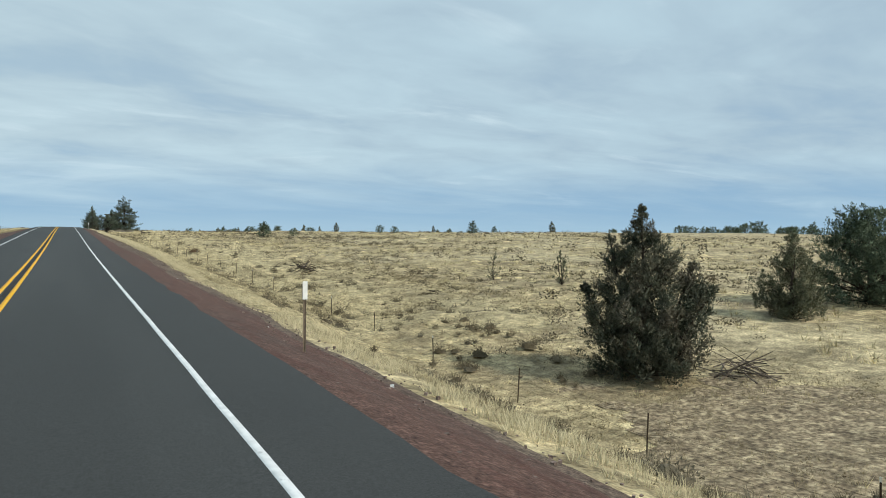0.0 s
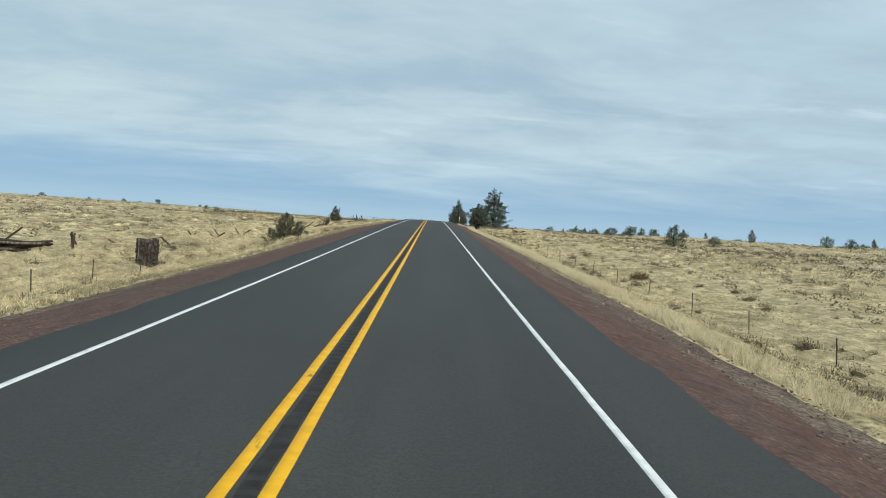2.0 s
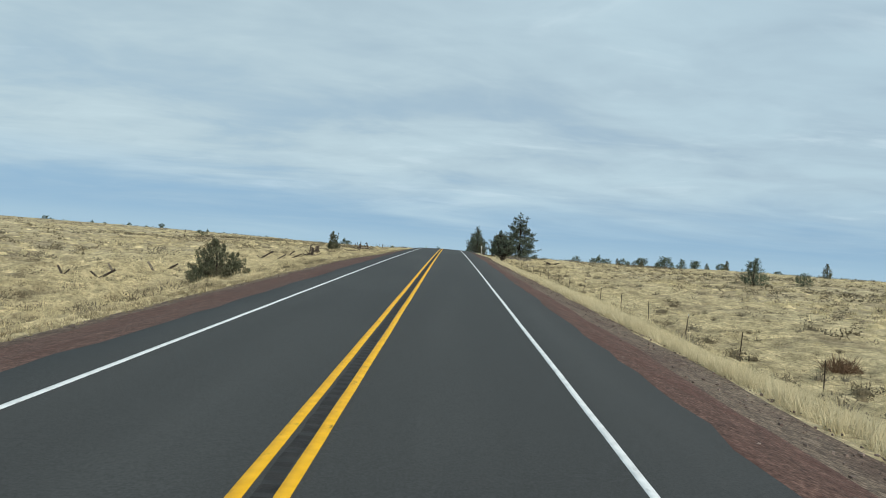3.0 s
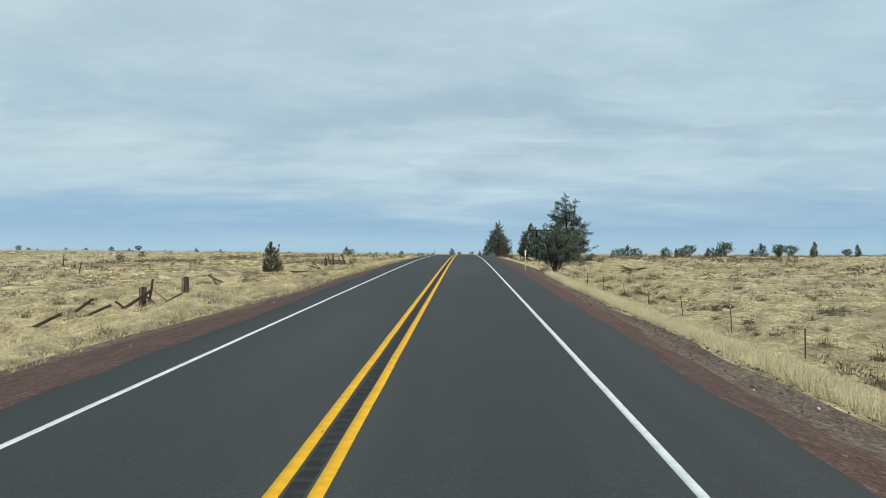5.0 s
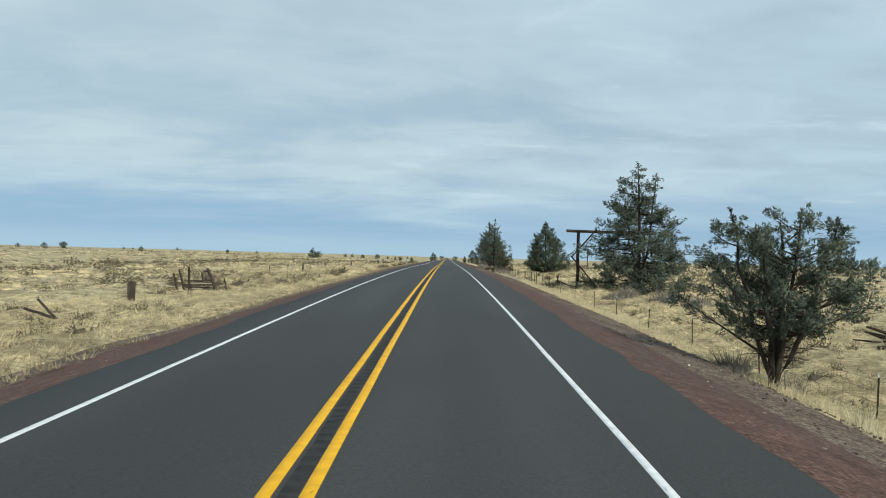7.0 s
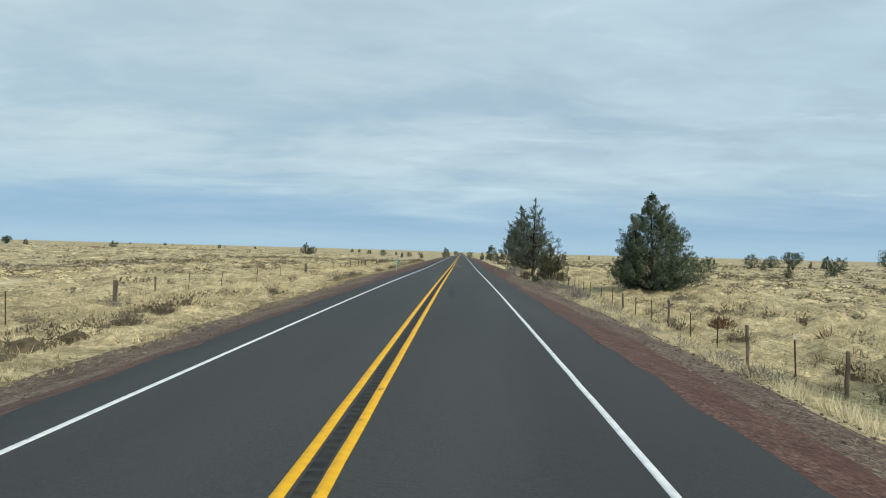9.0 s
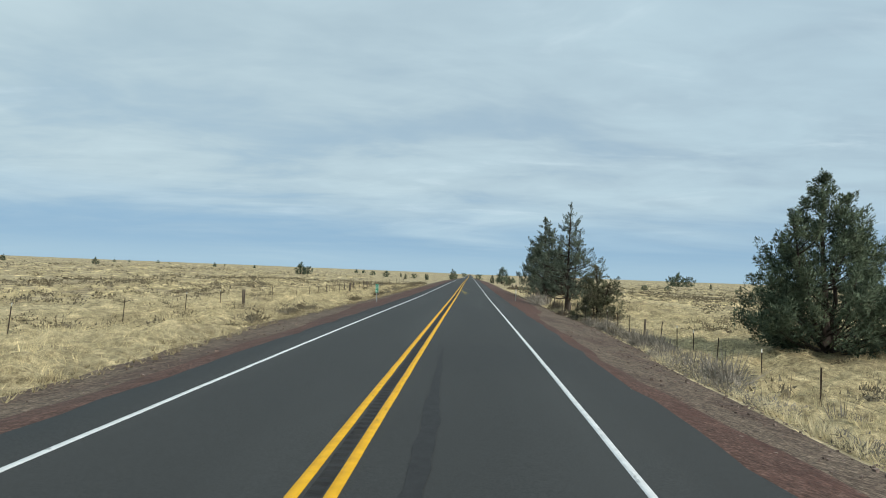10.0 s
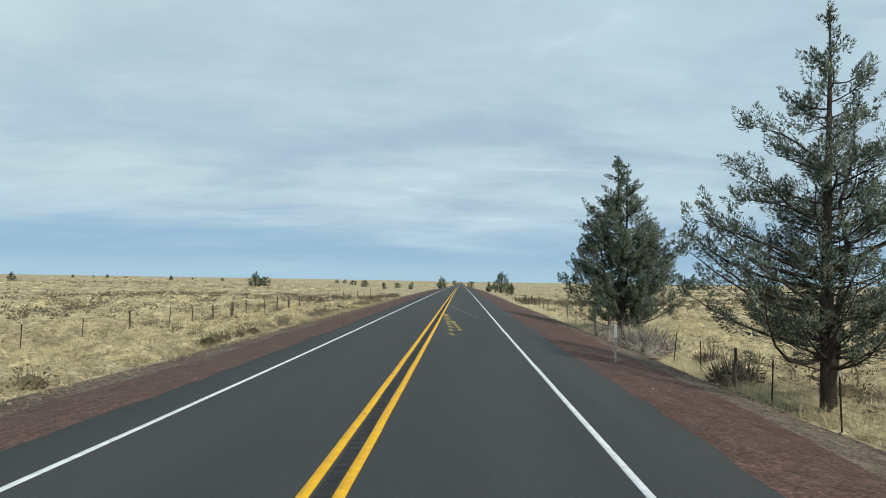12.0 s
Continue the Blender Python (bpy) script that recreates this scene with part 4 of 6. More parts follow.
def wire_fence(side, ys, label, group, wood=(), stout=(), strands=(0.35, 0.65, 0.95, 1.25), tall=1.0):
    rng = np.random.RandomState(7 + side)
    y0 = float(ys[0])
    fence = thing("wire_fence", float(fence_x(y0, side)), y0, label, "fence", group)
    origin = np.array(fence.matrix_basis.translation)
    stops = []
    for k, y in enumerate(ys):
        y = float(y)
        x = float(fence_x(y, side)) + rng.normal(0, 0.05)
        z = float(ground_z(x, y))
        stops.append((x, y, z))
        kind = STOUT_POST if k in stout else WOOD_POST if k in wood else T_POST
        lean = rng.normal(0, 2.2, 2)
        p = part("wood_post" if kind is not T_POST else "t_post", kind, fence, "weathered wooden fence post" if kind is not T_POST else "", pose(*(np.array((x, y, z)) - origin), lean[0], lean[1], rng.uniform(0, 360)) @ Matrix.Diagonal((1, 1, tall, 1)))
        if kind is T_POST and rng.rand() < 0.6:
            part("tip", T_TIP, p, "pale painted tip")
    stops = np.array(stops) - origin
    f = np.linspace(0, len(stops) - 1, (len(stops) - 1) * 3 + 1)
    line = np.stack([np.interp(f, np.arange(len(stops)), stops[:, c]) for c in range(3)], 1)
    sag = 0.03 * np.abs(np.sin(np.pi * f))
    for h in strands:
        part("wire", mesh_of("wire", *tube(line + np.stack([0 * sag, 0 * sag, tall * h - sag], 1), np.full(len(f), 0.0035), 3), RUST_STEEL), fence, "thin rusted fence wire")
    return fence


right_posts = [6.4, 13.2, 20.0, 27.0, 34.3, 41.2, 47.6, 54.8, 61.6, 67.8, 75.0, 81.7, 88.4, 95.2, 102.5, 109.3, 116.5, 123.2, 129.8, 136.4, 143.0, 149.5, 156.1, 162.7, 169.8, 176.6, 182.8, 189.1, 195.7, 202.1, 208.4, 214.5, 220.4, 226.2, 231.5, 236.9, 242.8, 248.8]
wire_fence(1, right_posts, "sagging wire fence on dark steel posts in straw grass", "roadside fences")
dense = [251.8, 254.7, 257.6, 261.0, 264.2, 267.4, 271.0, 274.3, 278.2, 281.8, 285.6, 289.9, 294.3, 297.4, 300.3, 303.8, 307.4, 311.4, 314.9, 318.3, 322.0, 325.8, 329.6, 333.2, 336.8, 340.4, 343.4, 346.8, 350.2, 353.1, 356.4, 360.0, 364.0, 368.4, 372.4, 376.4, 381.0, 386.0, 391.0, 396.0, 401.0, 406.0, 411.0, 416.0, 421.0, 427.0, 433.0, 440.0, 447.0, 455.0, 463.0, 472.0]
wire_fence(1, dense, "close-set fence of steel and weathered wooden posts", "roadside fences", wood=(1, 3, 6, 9, 16, 22, 26, 29, 31, 33, 36, 39, 42, 45), stout=(23, 32), strands=(0.2, 0.4, 0.6, 0.85, 1.1, 1.3), tall=1.1)
wire_fence(-1, [34.6, 40.2, 45.8, 51.3, 56.7, 62.3, 67.8, 73.5, 79.0, 84.3, 89.8], "wire fence on dark steel posts beside the shoulder", "roadside fences")
late = [251.0, 258.6, 266.8, 276.2, 281.5, 286.8, 293.5, 303.3, 311.9, 318.9, 324.4, 333.1, 342.2, 349.0, 354.0, 359.0, 364.4, 368.5, 372.8, 377.0, 381.5, 387.0, 392.0, 397.0, 402.0, 408.0, 414.0, 420.0, 427.0, 434.0, 441.0, 449.0, 458.0, 468.0, 480.0]
wire_fence(-1, late, "long wire fence with old wooden posts in dry grass", "roadside fences", wood=(4, 15, 17, 18, 20, 22, 24, 25, 27, 29, 31, 33), stout=(3, 10, 19, 23), tall=1.22)


def delineator(x, y, h, turn, label, mat, post_label):
    ob = thing("delineator_post", x, y, label, "road marker", "delineator posts", turn=turn)
    part("post", bm_mesh("post", prism(((-0.040, -0.014), (-0.028, -0.014), (-0.020, 0.018), (0.020, 0.018), (0.028, -0.014), (0.040, -0.014), (0.026, 0.026), (-0.026, 0.026)), -0.3, h - 0.1), mat), ob, post_label)
    plate = board_mesh("reflector", (0, -0.03, h - 0.46), (0, -0.03, h), 0.13 if h > 1.5 else 0.10, 0.012, WHITE_PLASTIC, 0.004)
    part("reflector", plate, ob, "white rectangular reflector plate")
    return ob


delineator(7.06, 14.8, 1.86, 4, "tall rusty roadside marker post with a white reflector plate", RUSTY_POST, "rust-stained steel channel post")
delineator(6.75, 189.0, 1.79, -3, "tall pale roadside marker post with a white reflector plate", PALE_POST, "pale galvanised channel post")
delineator(6.8, 342.4, 1.36, 2, "short pale roadside marker post standing on red gravel", PALE_POST, "pale galvanised channel post")


def mile_marker(x, y):
    ob = thing("mile_marker", x, y, "small green mile marker sign on a steel post", "road sign", turn=-3)
    part("post", bm_mesh("post", prism(((-0.035, -0.01), (-0.022, 0.016), (0.022, 0.016), (0.035, -0.01)), -0.3, 1.65), GALVANISED), ob, "galvanised steel sign post")
    panel = part("panel", board_mesh("panel", (0, -0.02, 0.93), (0, -0.02, 1.72), 0.30, 0.006, SIGN_GREEN, 0.002), ob, "green panel with white border")
    rim = []
    for a, b, w in (((-0.142, 0, 0.945), (-0.142, 0, 1.705), 0.012), ((0.142, 0, 0.945), (0.142, 0, 1.705), 0.012), ((-0.142, 0, 0.945), (0.142, 0, 0.945), 0.012), ((-0.142, 0, 1.705), (0.142, 0, 1.705), 0.012)):
        part("border", board_mesh("border", (a[0], -0.026, a[2]), (b[0], -0.026, b[2]), w, 0.003, SIGN_WHITE, 0.0005), panel)
    for text, z, size in (("MILE", 1.58, 0.115), ("5", 1.30, 0.29), ("6", 1.01, 0.29)):
        curve = bpy.data.curves.new("text", "FONT")
        curve.body, curve.size, curve.align_x, curve.extrude = text, size, "CENTER", 0.001
        holder = bpy.data.objects.new("text", curve)
        me = bpy.data.meshes.new_from_object(holder)
        me.transform(pose(0, -0.027, z, 90, 0, 0))
        me.materials.clear()
        me.materials.append(SIGN_WHITE)
        part("lettering", me, panel, "white letters reading " + text)
        bpy.data.objects.remove(holder)
    return ob


mile_marker(-7.15, 329.2)


def timber_gate(x, y):
    """A ranch entrance: two tall posts, one long top beam and crossed braces."""
    ob = thing("timber_gate", x, y, "tall dark timber ranch gate with a long top beam", "gate", z=float(ground_z(x, y)), turn=2)
    low = float(ground_z(x, y))
    top = 9.15 - low
    part("post", log_mesh("post", (0, 0, -0.4), (0.02, 0, top), 0.17, 0.15, DARK_WOOD, 1), ob)
    part("post", log_mesh("post", (6.6, 0.2, -0.4), (6.6, 0.2, top), 0.17, 0.15, DARK_WOOD, 2), ob)
    part("top_beam", log_mesh("top_beam", (-1.15, 0, top + 0.1), (7.8, 0.2, top + 0.02), 0.15, 0.14, DARK_WOOD, 3), ob)
    part("brace", board_mesh("brace", (-0.68, -0.2, top - 2.5), (1.75, -0.2, top + 0.3), 0.26, 0.10, DARK_WOOD), ob, "long diagonal brace")
    part("brace", board_mesh("brace", (-0.72, -0.2, top - 2.35), (1.75, -0.2, top - 5.2), 0.28, 0.10, DARK_WOOD), ob)
    part("brace", board_mesh("brace", (1.6, -0.21, top + 0.35), (2.45, -0.21, top - 0.4), 0.18, 0.06, GREY_WOOD), ob)
    part("brace", board_mesh("brace", (0.1, -0.12, top - 4.2), (1.1, -0.12, top - 5.1), 0.1, 0.06, DARK_WOOD), ob)
    part("hanging_rod", log_mesh("hanging_rod", (1.0, 0, top - 1.35), (0.95, 0, top - 3.4), 0.04, 0.04, RUST_STEEL, 6, 6, 0), ob)
    part("crossbar", log_mesh("crossbar", (0.35, 0, top - 1.35), (1.75, 0, top - 1.4), 0.045, 0.04, DARK_WOOD, 7), ob)
    part("sill", log_mesh("sill", (0.1, -0.05, top - 4.85), (3.4, 0.1, top - 4.9), 0.10, 0.09, DARK_WOOD, 8), ob)
    return ob


timber_gate(14.25, 251.0)


def tripod(x, y, h, seed, label="old wooden fence brace leaning on the ground", spread=0.6, legs=3, mat=DARK_WOOD, turn=0.0, tail=0.0):
    ob = thing("fence_brace", x, y, label, "fence brace", "derelict fence pieces", turn=turn)
    rng = np.random.RandomState(seed)
    for k in range(legs):
        az = k * 2 * math.pi / legs + rng.uniform(-0.4, 0.4)
        foot = (spread * math.cos(az), spread * math.sin(az), -0.1)
        part("leg", log_mesh("leg", foot, (-0.15 * math.cos(az), -0.15 * math.sin(az), h * rng.uniform(0.85, 1.05)), 0.06, 0.045, mat, seed + k), ob)
    if tail:
        part("rail", log_mesh("rail", (0, 0, h * 0.55), (tail, -0.6, 0.05), 0.05, 0.04, mat, seed + 9), ob)
    return ob


tripod(12.5, 252.0, 1.5, 61, "wooden tripod brace at the fence beside the gate", 0.45, 3, DARK_WOOD, 0, 2.0)
tripod(12.4, 424.0, 1.7, 62, "crossed wooden braces at a fence corner", 0.9, 4, DARK_WOOD, 30)
tripod(12.0, 431.0, 1.6, 63, "crossed wooden braces at a fence corner", 0.9, 3, DARK_WOOD, 0)


def leaner(x, y, length, rise_deg, turn, seed, mat=DARK_WOOD, cross=0.0, thick=0.085, label="broken grey fence timber leaning out of dry grass"):
    """A fallen fence timber, with a second one crossing it where cross is given."""
    ob = thing("fence_timber", x, y, label, "fence timber", "derelict fence pieces", turn=turn)
    c, s = math.cos(radians(rise_deg)), math.sin(radians(rise_deg))
    part("timber", log_mesh("timber", (-0.35 * length * c, 0, -0.12), (0.65 * length * c, 0, length * s), thick, thick * 0.8, mat, seed), ob)
    if cross:
        part("timber", log_mesh("timber", (0.45 * cross, 0.12, -0.1), (-0.5 * cross, -0.1, 0.75 * cross), thick * 0.75, thick * 0.55, mat, seed + 1), ob)
    return ob


LEANERS = ((-22.9, 120, 1.3, 40, 150), (-21.2, 123.3, 1.4, 45, 160), (-20.8, 130.5, 1.7, 30, 10), (-20.0, 154.9, 2.4, 32, 20), (-18.6, 156, 2.0, 28, 15), (-19.6, 166.4, 1.6, 35, 30), (-23.9, 98.9, 1.5, 80, 90), (-22.9, 104.2, 1.8, 20, 170), (-20.4, 107.6, 1.6, 35, 165), (-20.6, 119.9, 1.7, 30, 20), (-19.9, 126.6, 1.5, 45, 160), (-31.0, 103.3, 1.6, 40, 20))
for k, (px, py, ln, rs, tn) in enumerate(LEANERS):
    leaner(px, py, ln, rs, tn, 100 + 3 * k, (DARK_WOOD, GREY_WOOD)[k % 3 == 1], 0.9 if k % 3 == 0 else 0.0)
leaner(-17.6, 159.4, 2.2, 24, 12, 140)
leaner(-17.7, 163.8, 2.2, 22, 14, 144, cross=0.5)
leaner(-17.5, 167.7, 2.5, 32, 12, 148, cross=1.0, thick=0.10)
leaner(-17.9, 171.6, 1.7, 82, 8, 152, cross=1.3)
leaner(-17.3, 172.3, 1.8, 24, 10, 156, GREY_WOOD, cross=1.2, thick=0.06)
leaner(-20.1, 190.4, 2.4, 22, 168, 160)
leaner(-19.4, 187.0, 1.6, 48, 160, 164, GREY_WOOD)
pair = thing("fence_timber", -16.4, 215.2, "two fallen fence timbers meeting in straw grass", "fence timber", "derelict fence pieces", turn=172)
part("timber", log_mesh("timber", (-0.1, 0, 0.18), (1.7, 0.1, 0.68), 0.075, 0.06, DARK_WOOD, 168), pair)
part("timber", log_mesh("timber", (0.0, 0.1, 0.20), (1.25, -0.2, 1.10), 0.07, 0.055, DARK_WOOD, 169), pair)
leaner(-17.7, 248.5, 1.0, 32, 170, 172, cross=0.9)
leaner(-58.0, 229.6, 2.0, 85, 0, 176, cross=1.3, label="old dark post with a leaning brace far out")
leaner(-46.0, 213.0, 1.4, 78, 40, 180)


def squared_post(x, y, h, w, lean, mat, label):
    ob = thing("anchor_post", x, y, label, "fence post", "derelict fence pieces", turn=8)
    part("post", board_mesh("post", (0, 0, -0.3), (lean, 0.02, h), w, w * 0.8, mat, 0.02), ob)
    # lighter left side of the post, coloured in as an added thin grey slab
    part("side_board", board_mesh("side_board", (-w * 0.52, -0.03, -0.2), (lean - w * 0.5, -0.02, h - 0.05), 0.04, w * 0.7, GREY_WOOD, 0.008), ob, "thin weathered-grey slab as the post's lighter left side")
    return ob


squared_post(-17.9, 177.0, 1.35, 0.36, 0.04, DARK_WOOD, "thick weathered brown anchor post in dry grass")
squared_post(-18.07, 226.1, 1.50, 0.34, 0.0, DARK_WOOD, "thick dark anchor post standing in dry grass")
squared_post(-17.6, 130.6, 1.30, 0.24, 0.0, GREY_WOOD, "weathered anchor post beside old fence timbers")
squared_post(-16.9, 168.6, 1.45, 0.30, 0.03, DARK_WOOD, "dark anchor post among broken timbers")


def rock_crib(x, y, h, r):
    """A fence anchor: stakes and wire round a column of basalt stones."""
    rng = np.random.RandomState(70)
    ob = thing("rock_crib", x, y, "round crib of wooden stakes filled with dark rocks", "rock crib")
    for k in range(17):
        az = k * 2 * math.pi / 17 + rng.uniform(-0.1, 0.1)
        a = (r * math.cos(az), r * math.sin(az))
        part("stake", log_mesh("stake", (*a, -0.25), (a[0] * 1.06, a[1] * 1.04, h * rng.uniform(0.88, 1.08)), 0.055, 0.045, GREY_WOOD if k in (8, 11) else DARK_WOOD, 70 + k), ob)
    stones = []
    for k in range(260):
        az, z = rng.uniform(0, 6.283), rng.uniform(0.0, h * 0.97)
        c = np.array([math.cos(az), math.sin(az), 0]) * r * math.sqrt(rng.uniform(0.3, 0.85)) + np.array([0, 0, z])
        v = rng.normal(size=(8, 3))
        v = np.array([(sx, sy, sz) for sx in (-1, 1) for sy in (-1, 1) for sz in (-1, 1)]) * rng.uniform(0.08, 0.16, 3) + v * 0.02
        turn = np.array(Euler(rng.uniform(0, 3, 3)).to_matrix())
        stones.append((v @ turn.T + c, np.array([(0, 1, 3, 2), (4, 6, 7, 5), (0, 4, 5, 1), (2, 3, 7, 6), (0, 2, 6, 4), (1, 5, 7, 3)])))
    part("rock_fill", mesh_of("rock_fill", *joined(stones), ROCK), ob, "dark basalt stones")
    for z in (0.35, 0.8, 1.25, 1.6):
        ang = np.linspace(0, 2 * np.pi, 20)
        ring = np.stack([(r + 0.06) * np.cos(ang), (r + 0.06) * np.sin(ang), np.full(20, z)], 1)
        part("wire_hoop", mesh_of("wire_hoop", *tube(ring, np.full(20, 0.006), 4), RUST_STEEL), ob)
    part("loose_stick", log_mesh("loose_stick", (-0.3, -0.5, h - 0.05), (0.9, 0.2, h + 0.28), 0.03, 0.02, DARK_WOOD, 5), ob)
    return ob


rock_crib(-16.45, 93.5, 1.85, 0.58)


def broken_crib(x, y):
    ob = thing("broken_crib", x, y, "collapsed timber fence crib with leaning dark stakes", "fence crib")
    rng = np.random.RandomState(81)
    for k, (a, d, h, lx, ly, r) in enumerate(((-1.35, -0.5, 1.55, -0.45, 0.0, 0.09), (-0.85, -0.4, 1.85, -0.58, 0.1, 0.09), (-0.47, -0.5, 2.1, -0.08, 0.0, 0.11), (0.6, 0.4, 1.45, -0.45, 0.2, 0.09), (0.2, 0.7, 1.2, 0.3, -0.2, 0.07), (1.65, 0.3, 1.95, -0.98, 0.1, 0.13), (1.2, 0.9, 1.5, -0.5, 0.3, 0.08), (2.35, 0.8, 1.2, -0.42, 0.0, 0.06))):
        part("stake", log_mesh("stake", (a, d, -0.2), (a + lx, d + ly, h), r, r * 0.8, DARK_WOOD, 81 + k), ob)
    for k in range(9):
        z = 0.16 + 0.10 * k
        part("rail", log_mesh("rail", (-0.75 + rng.uniform(-0.25, 0.3), -0.45 + 0.2 * (k % 2), z + rng.uniform(-0.05, 0.12)), (1.45 + rng.uniform(-0.55, 0.25), 0.7 - 0.3 * (k % 2), z + rng.uniform(-0.16, 0.10)), 0.06, 0.05, PALE_WOOD if k % 4 == 1 else GREY_WOOD if k % 3 == 0 else DARK_WOOD, 90 + k), ob)
    part("rail", log_mesh("rail", (0.4, 0.35, 1.72), (1.0, 0.45, 1.80), 0.07, 0.05, DARK_WOOD, 99), ob)
    return ob


broken_crib(-19.2, 240.3)


def rail_fence():
    """An old buck-and-rail fence along the field, its far end fallen in."""
    x0, y0 = -27.4, 84.0
    ob = thing("rail_fence", x0, y0, "old weathered rail fence with a collapsed end", "fence")
    base = float(ground_z(x0, y0))

    def here(x, y, h):
        return (x - x0, y - y0, float(ground_z(x, y)) - base + h)

    for k, (px, py, ph, lean) in enumerate(((-29.3, 56, 1.7, 0.3), (-28.8, 65, 1.6, 0.3), (-28.2, 74.5, 1.6, 0.2), (-27.3, 84.0, 2.15, -0.35), (-27.0, 91.3, 1.3, 0.5), (-25.2, 101.4, 1.35, -0.2))):
        part("post", log_mesh("post", here(px, py, -0.2), here(px, py + lean, ph), 0.10, 0.08, DARK_WOOD, 110 + k), ob)
        part("buck_leg", log_mesh("buck_leg", here(px + 0.7, py - 0.1, -0.1), here(px - 0.3, py + 0.1, ph * 0.85), 0.075, 0.06, DARK_WOOD, 120 + k), ob)
    spans = (((-29.4, 56), (-28.8, 65.2)), ((-28.8, 64.8), (-28.2, 74.9)), ((-28.2, 74.3), (-27.3, 84.6)), ((-27.3, 83.4), (-26.9, 92.4)))
    for s, (a, b) in enumerate(spans):
        for k, h in enumerate((0.36, 0.80, 1.24, 1.68)):
            rng = np.random.RandomState(130 + 7 * s + k)
            part("rail", log_mesh("rail", here(*a, h + rng.uniform(-0.08, 0.08)), here(*b, h + rng.uniform(-0.12, 0.10)), 0.105, 0.085, GREY_WOOD if (s + k) % 3 == 0 else DARK_WOOD, 140 + 9 * s + k), ob)
    rng = np.random.RandomState(9)
    for k in range(15):
        a = (-27.2 + rng.uniform(-0.6, 0.8), 89.5 + rng.uniform(-1.5, 3.0))
        b = (-25.8 + rng.uniform(-0.7, 0.8), 99.0 + rng.uniform(-2.5, 2.0))
        part("fallen_rail", log_mesh("fallen_rail", here(*a, rng.uniform(0.2, 1.75)), here(*b, rng.uniform(0.05, 0.8)), 0.105, 0.075, GREY_WOOD if k % 4 == 0 else DARK_WOOD, 170 + k), ob, "fallen weathered rail")
    return ob


rail_fence()


def wood_pile(name, x, y, n, length, high, mat, seed, label, category="wood pile", rough=1.0, r=0.06, slope=1.0):
    ob = thing(name, x, y, label, category)
    rng = np.random.RandomState(seed)
    for k in range(n):
        az = rng.uniform(0, 6.283)
        ln = length * rng.uniform(0.5, 1.0)
        c = np.array([rng.normal(0, 0.3) * rough, rng.normal(0, 0.3) * rough, rng.uniform(0.02, high * 0.7)])
        d = np.array([math.cos(az), math.sin(az), rng.uniform(-0.05, 0.35) * rough * slope]) * ln / 2
        a, b = c - d, c + d
        a[2], b[2] = max(a[2], 0.0), max(b[2], 0.02)
        part("branch", log_mesh("branch", a, b, r * rng.uniform(0.5, 1.2), r * 0.4, mat, seed + k, 5), ob)
    return ob


wood_pile("brush_pile", 23.4, 66.6, 30, 2.2, 1.5, DARK_WOOD, 200, "pile of dead grey branches in sagebrush", rough=1.5)
wood_pile("log_pile", 22.1, 214.8, 15, 3.8, 0.8, DARK_WOOD, 240, "heap of dark broken fence logs in grass", r=0.11, slope=0.85)
wood_pile("brush_pile", 27.7, 17.6, 34, 2.4, 0.9, GREY_WOOD, 270, "dead branches heaped at the foot of a juniper", rough=1.8, r=0.035)
wood_pile("brush_pile", 27.6, 46.0, 14, 1.2, 0.5, DARK_WOOD, 300, "small heap of dead twigs in grass", r=0.04)
wood_pile("brush_pile", 11.2, 281.3, 14, 1.6, 0.5, GREY_WOOD, 320, "bleached dead branches at the edge of the verge", r=0.03)


def fallen_log(x, y, length, r, turn, seed, mat, label, on_grass=0.0):
    ob = thing("fallen_log", x, y, label, "log", z=float(ground_z(x, y)) + on_grass, turn=turn)
    part("log", log_mesh("log", (-length / 2, 0, r * 0.8), (length / 2, 0.1, r * 0.8), r, r * 0.8, mat, seed, 9), ob)
    return ob


fallen_log(16.2, 54.6, 1.4, 0.14, 15, 350, GREY_WOOD, "short weathered log lying in roadside grass")
fallen_log(9.9, 249.6, 2.6, 0.13, 70, 351, DARK_WOOD, "dark log lying at the foot of the fence")
fallen_log(-17.6, 208.6, 2.6, 0.12, 155, 352, DARK_WOOD, "fallen dark fence rail lying in straw grass", 0.30)


# ---- marks on the road ----
def road_mark(name, pts, widths, mat, label, lift=0.0045):
    """A thin irregular mark along points of the road."""
    pts, w = np.array(pts, float), np.array(widths, float)
    f = np.linspace(0, 1, 40)
    k = np.linspace(0, 1, len(pts))
    cx, cy, cw = np.interp(f, k, pts[:, 0]), np.interp(f, k, pts[:, 1]), np.interp(f, k, w)
    cw = cw * (1 + 0.25 * lumps(cy * 3, cy * 0 + 2, 1.0))
    cx = cx + 0.05 * lumps(cy, cy * 0 + 7, 1.3)
    x = np.stack([cx - cw / 2, cx + cw / 2], 1)
    y = np.stack([cy, cy], 1)
    z = np.interp(y, road_rows, road_z(road_rows)) + crown(x) + lift
    ob = new(name, mesh_of(name, np.stack([x.ravel(), y.ravel(), z.ravel()], 1), grid_faces(40, 2), mat, True))
    return tagged(ob, label, "road stain", kind="structure")


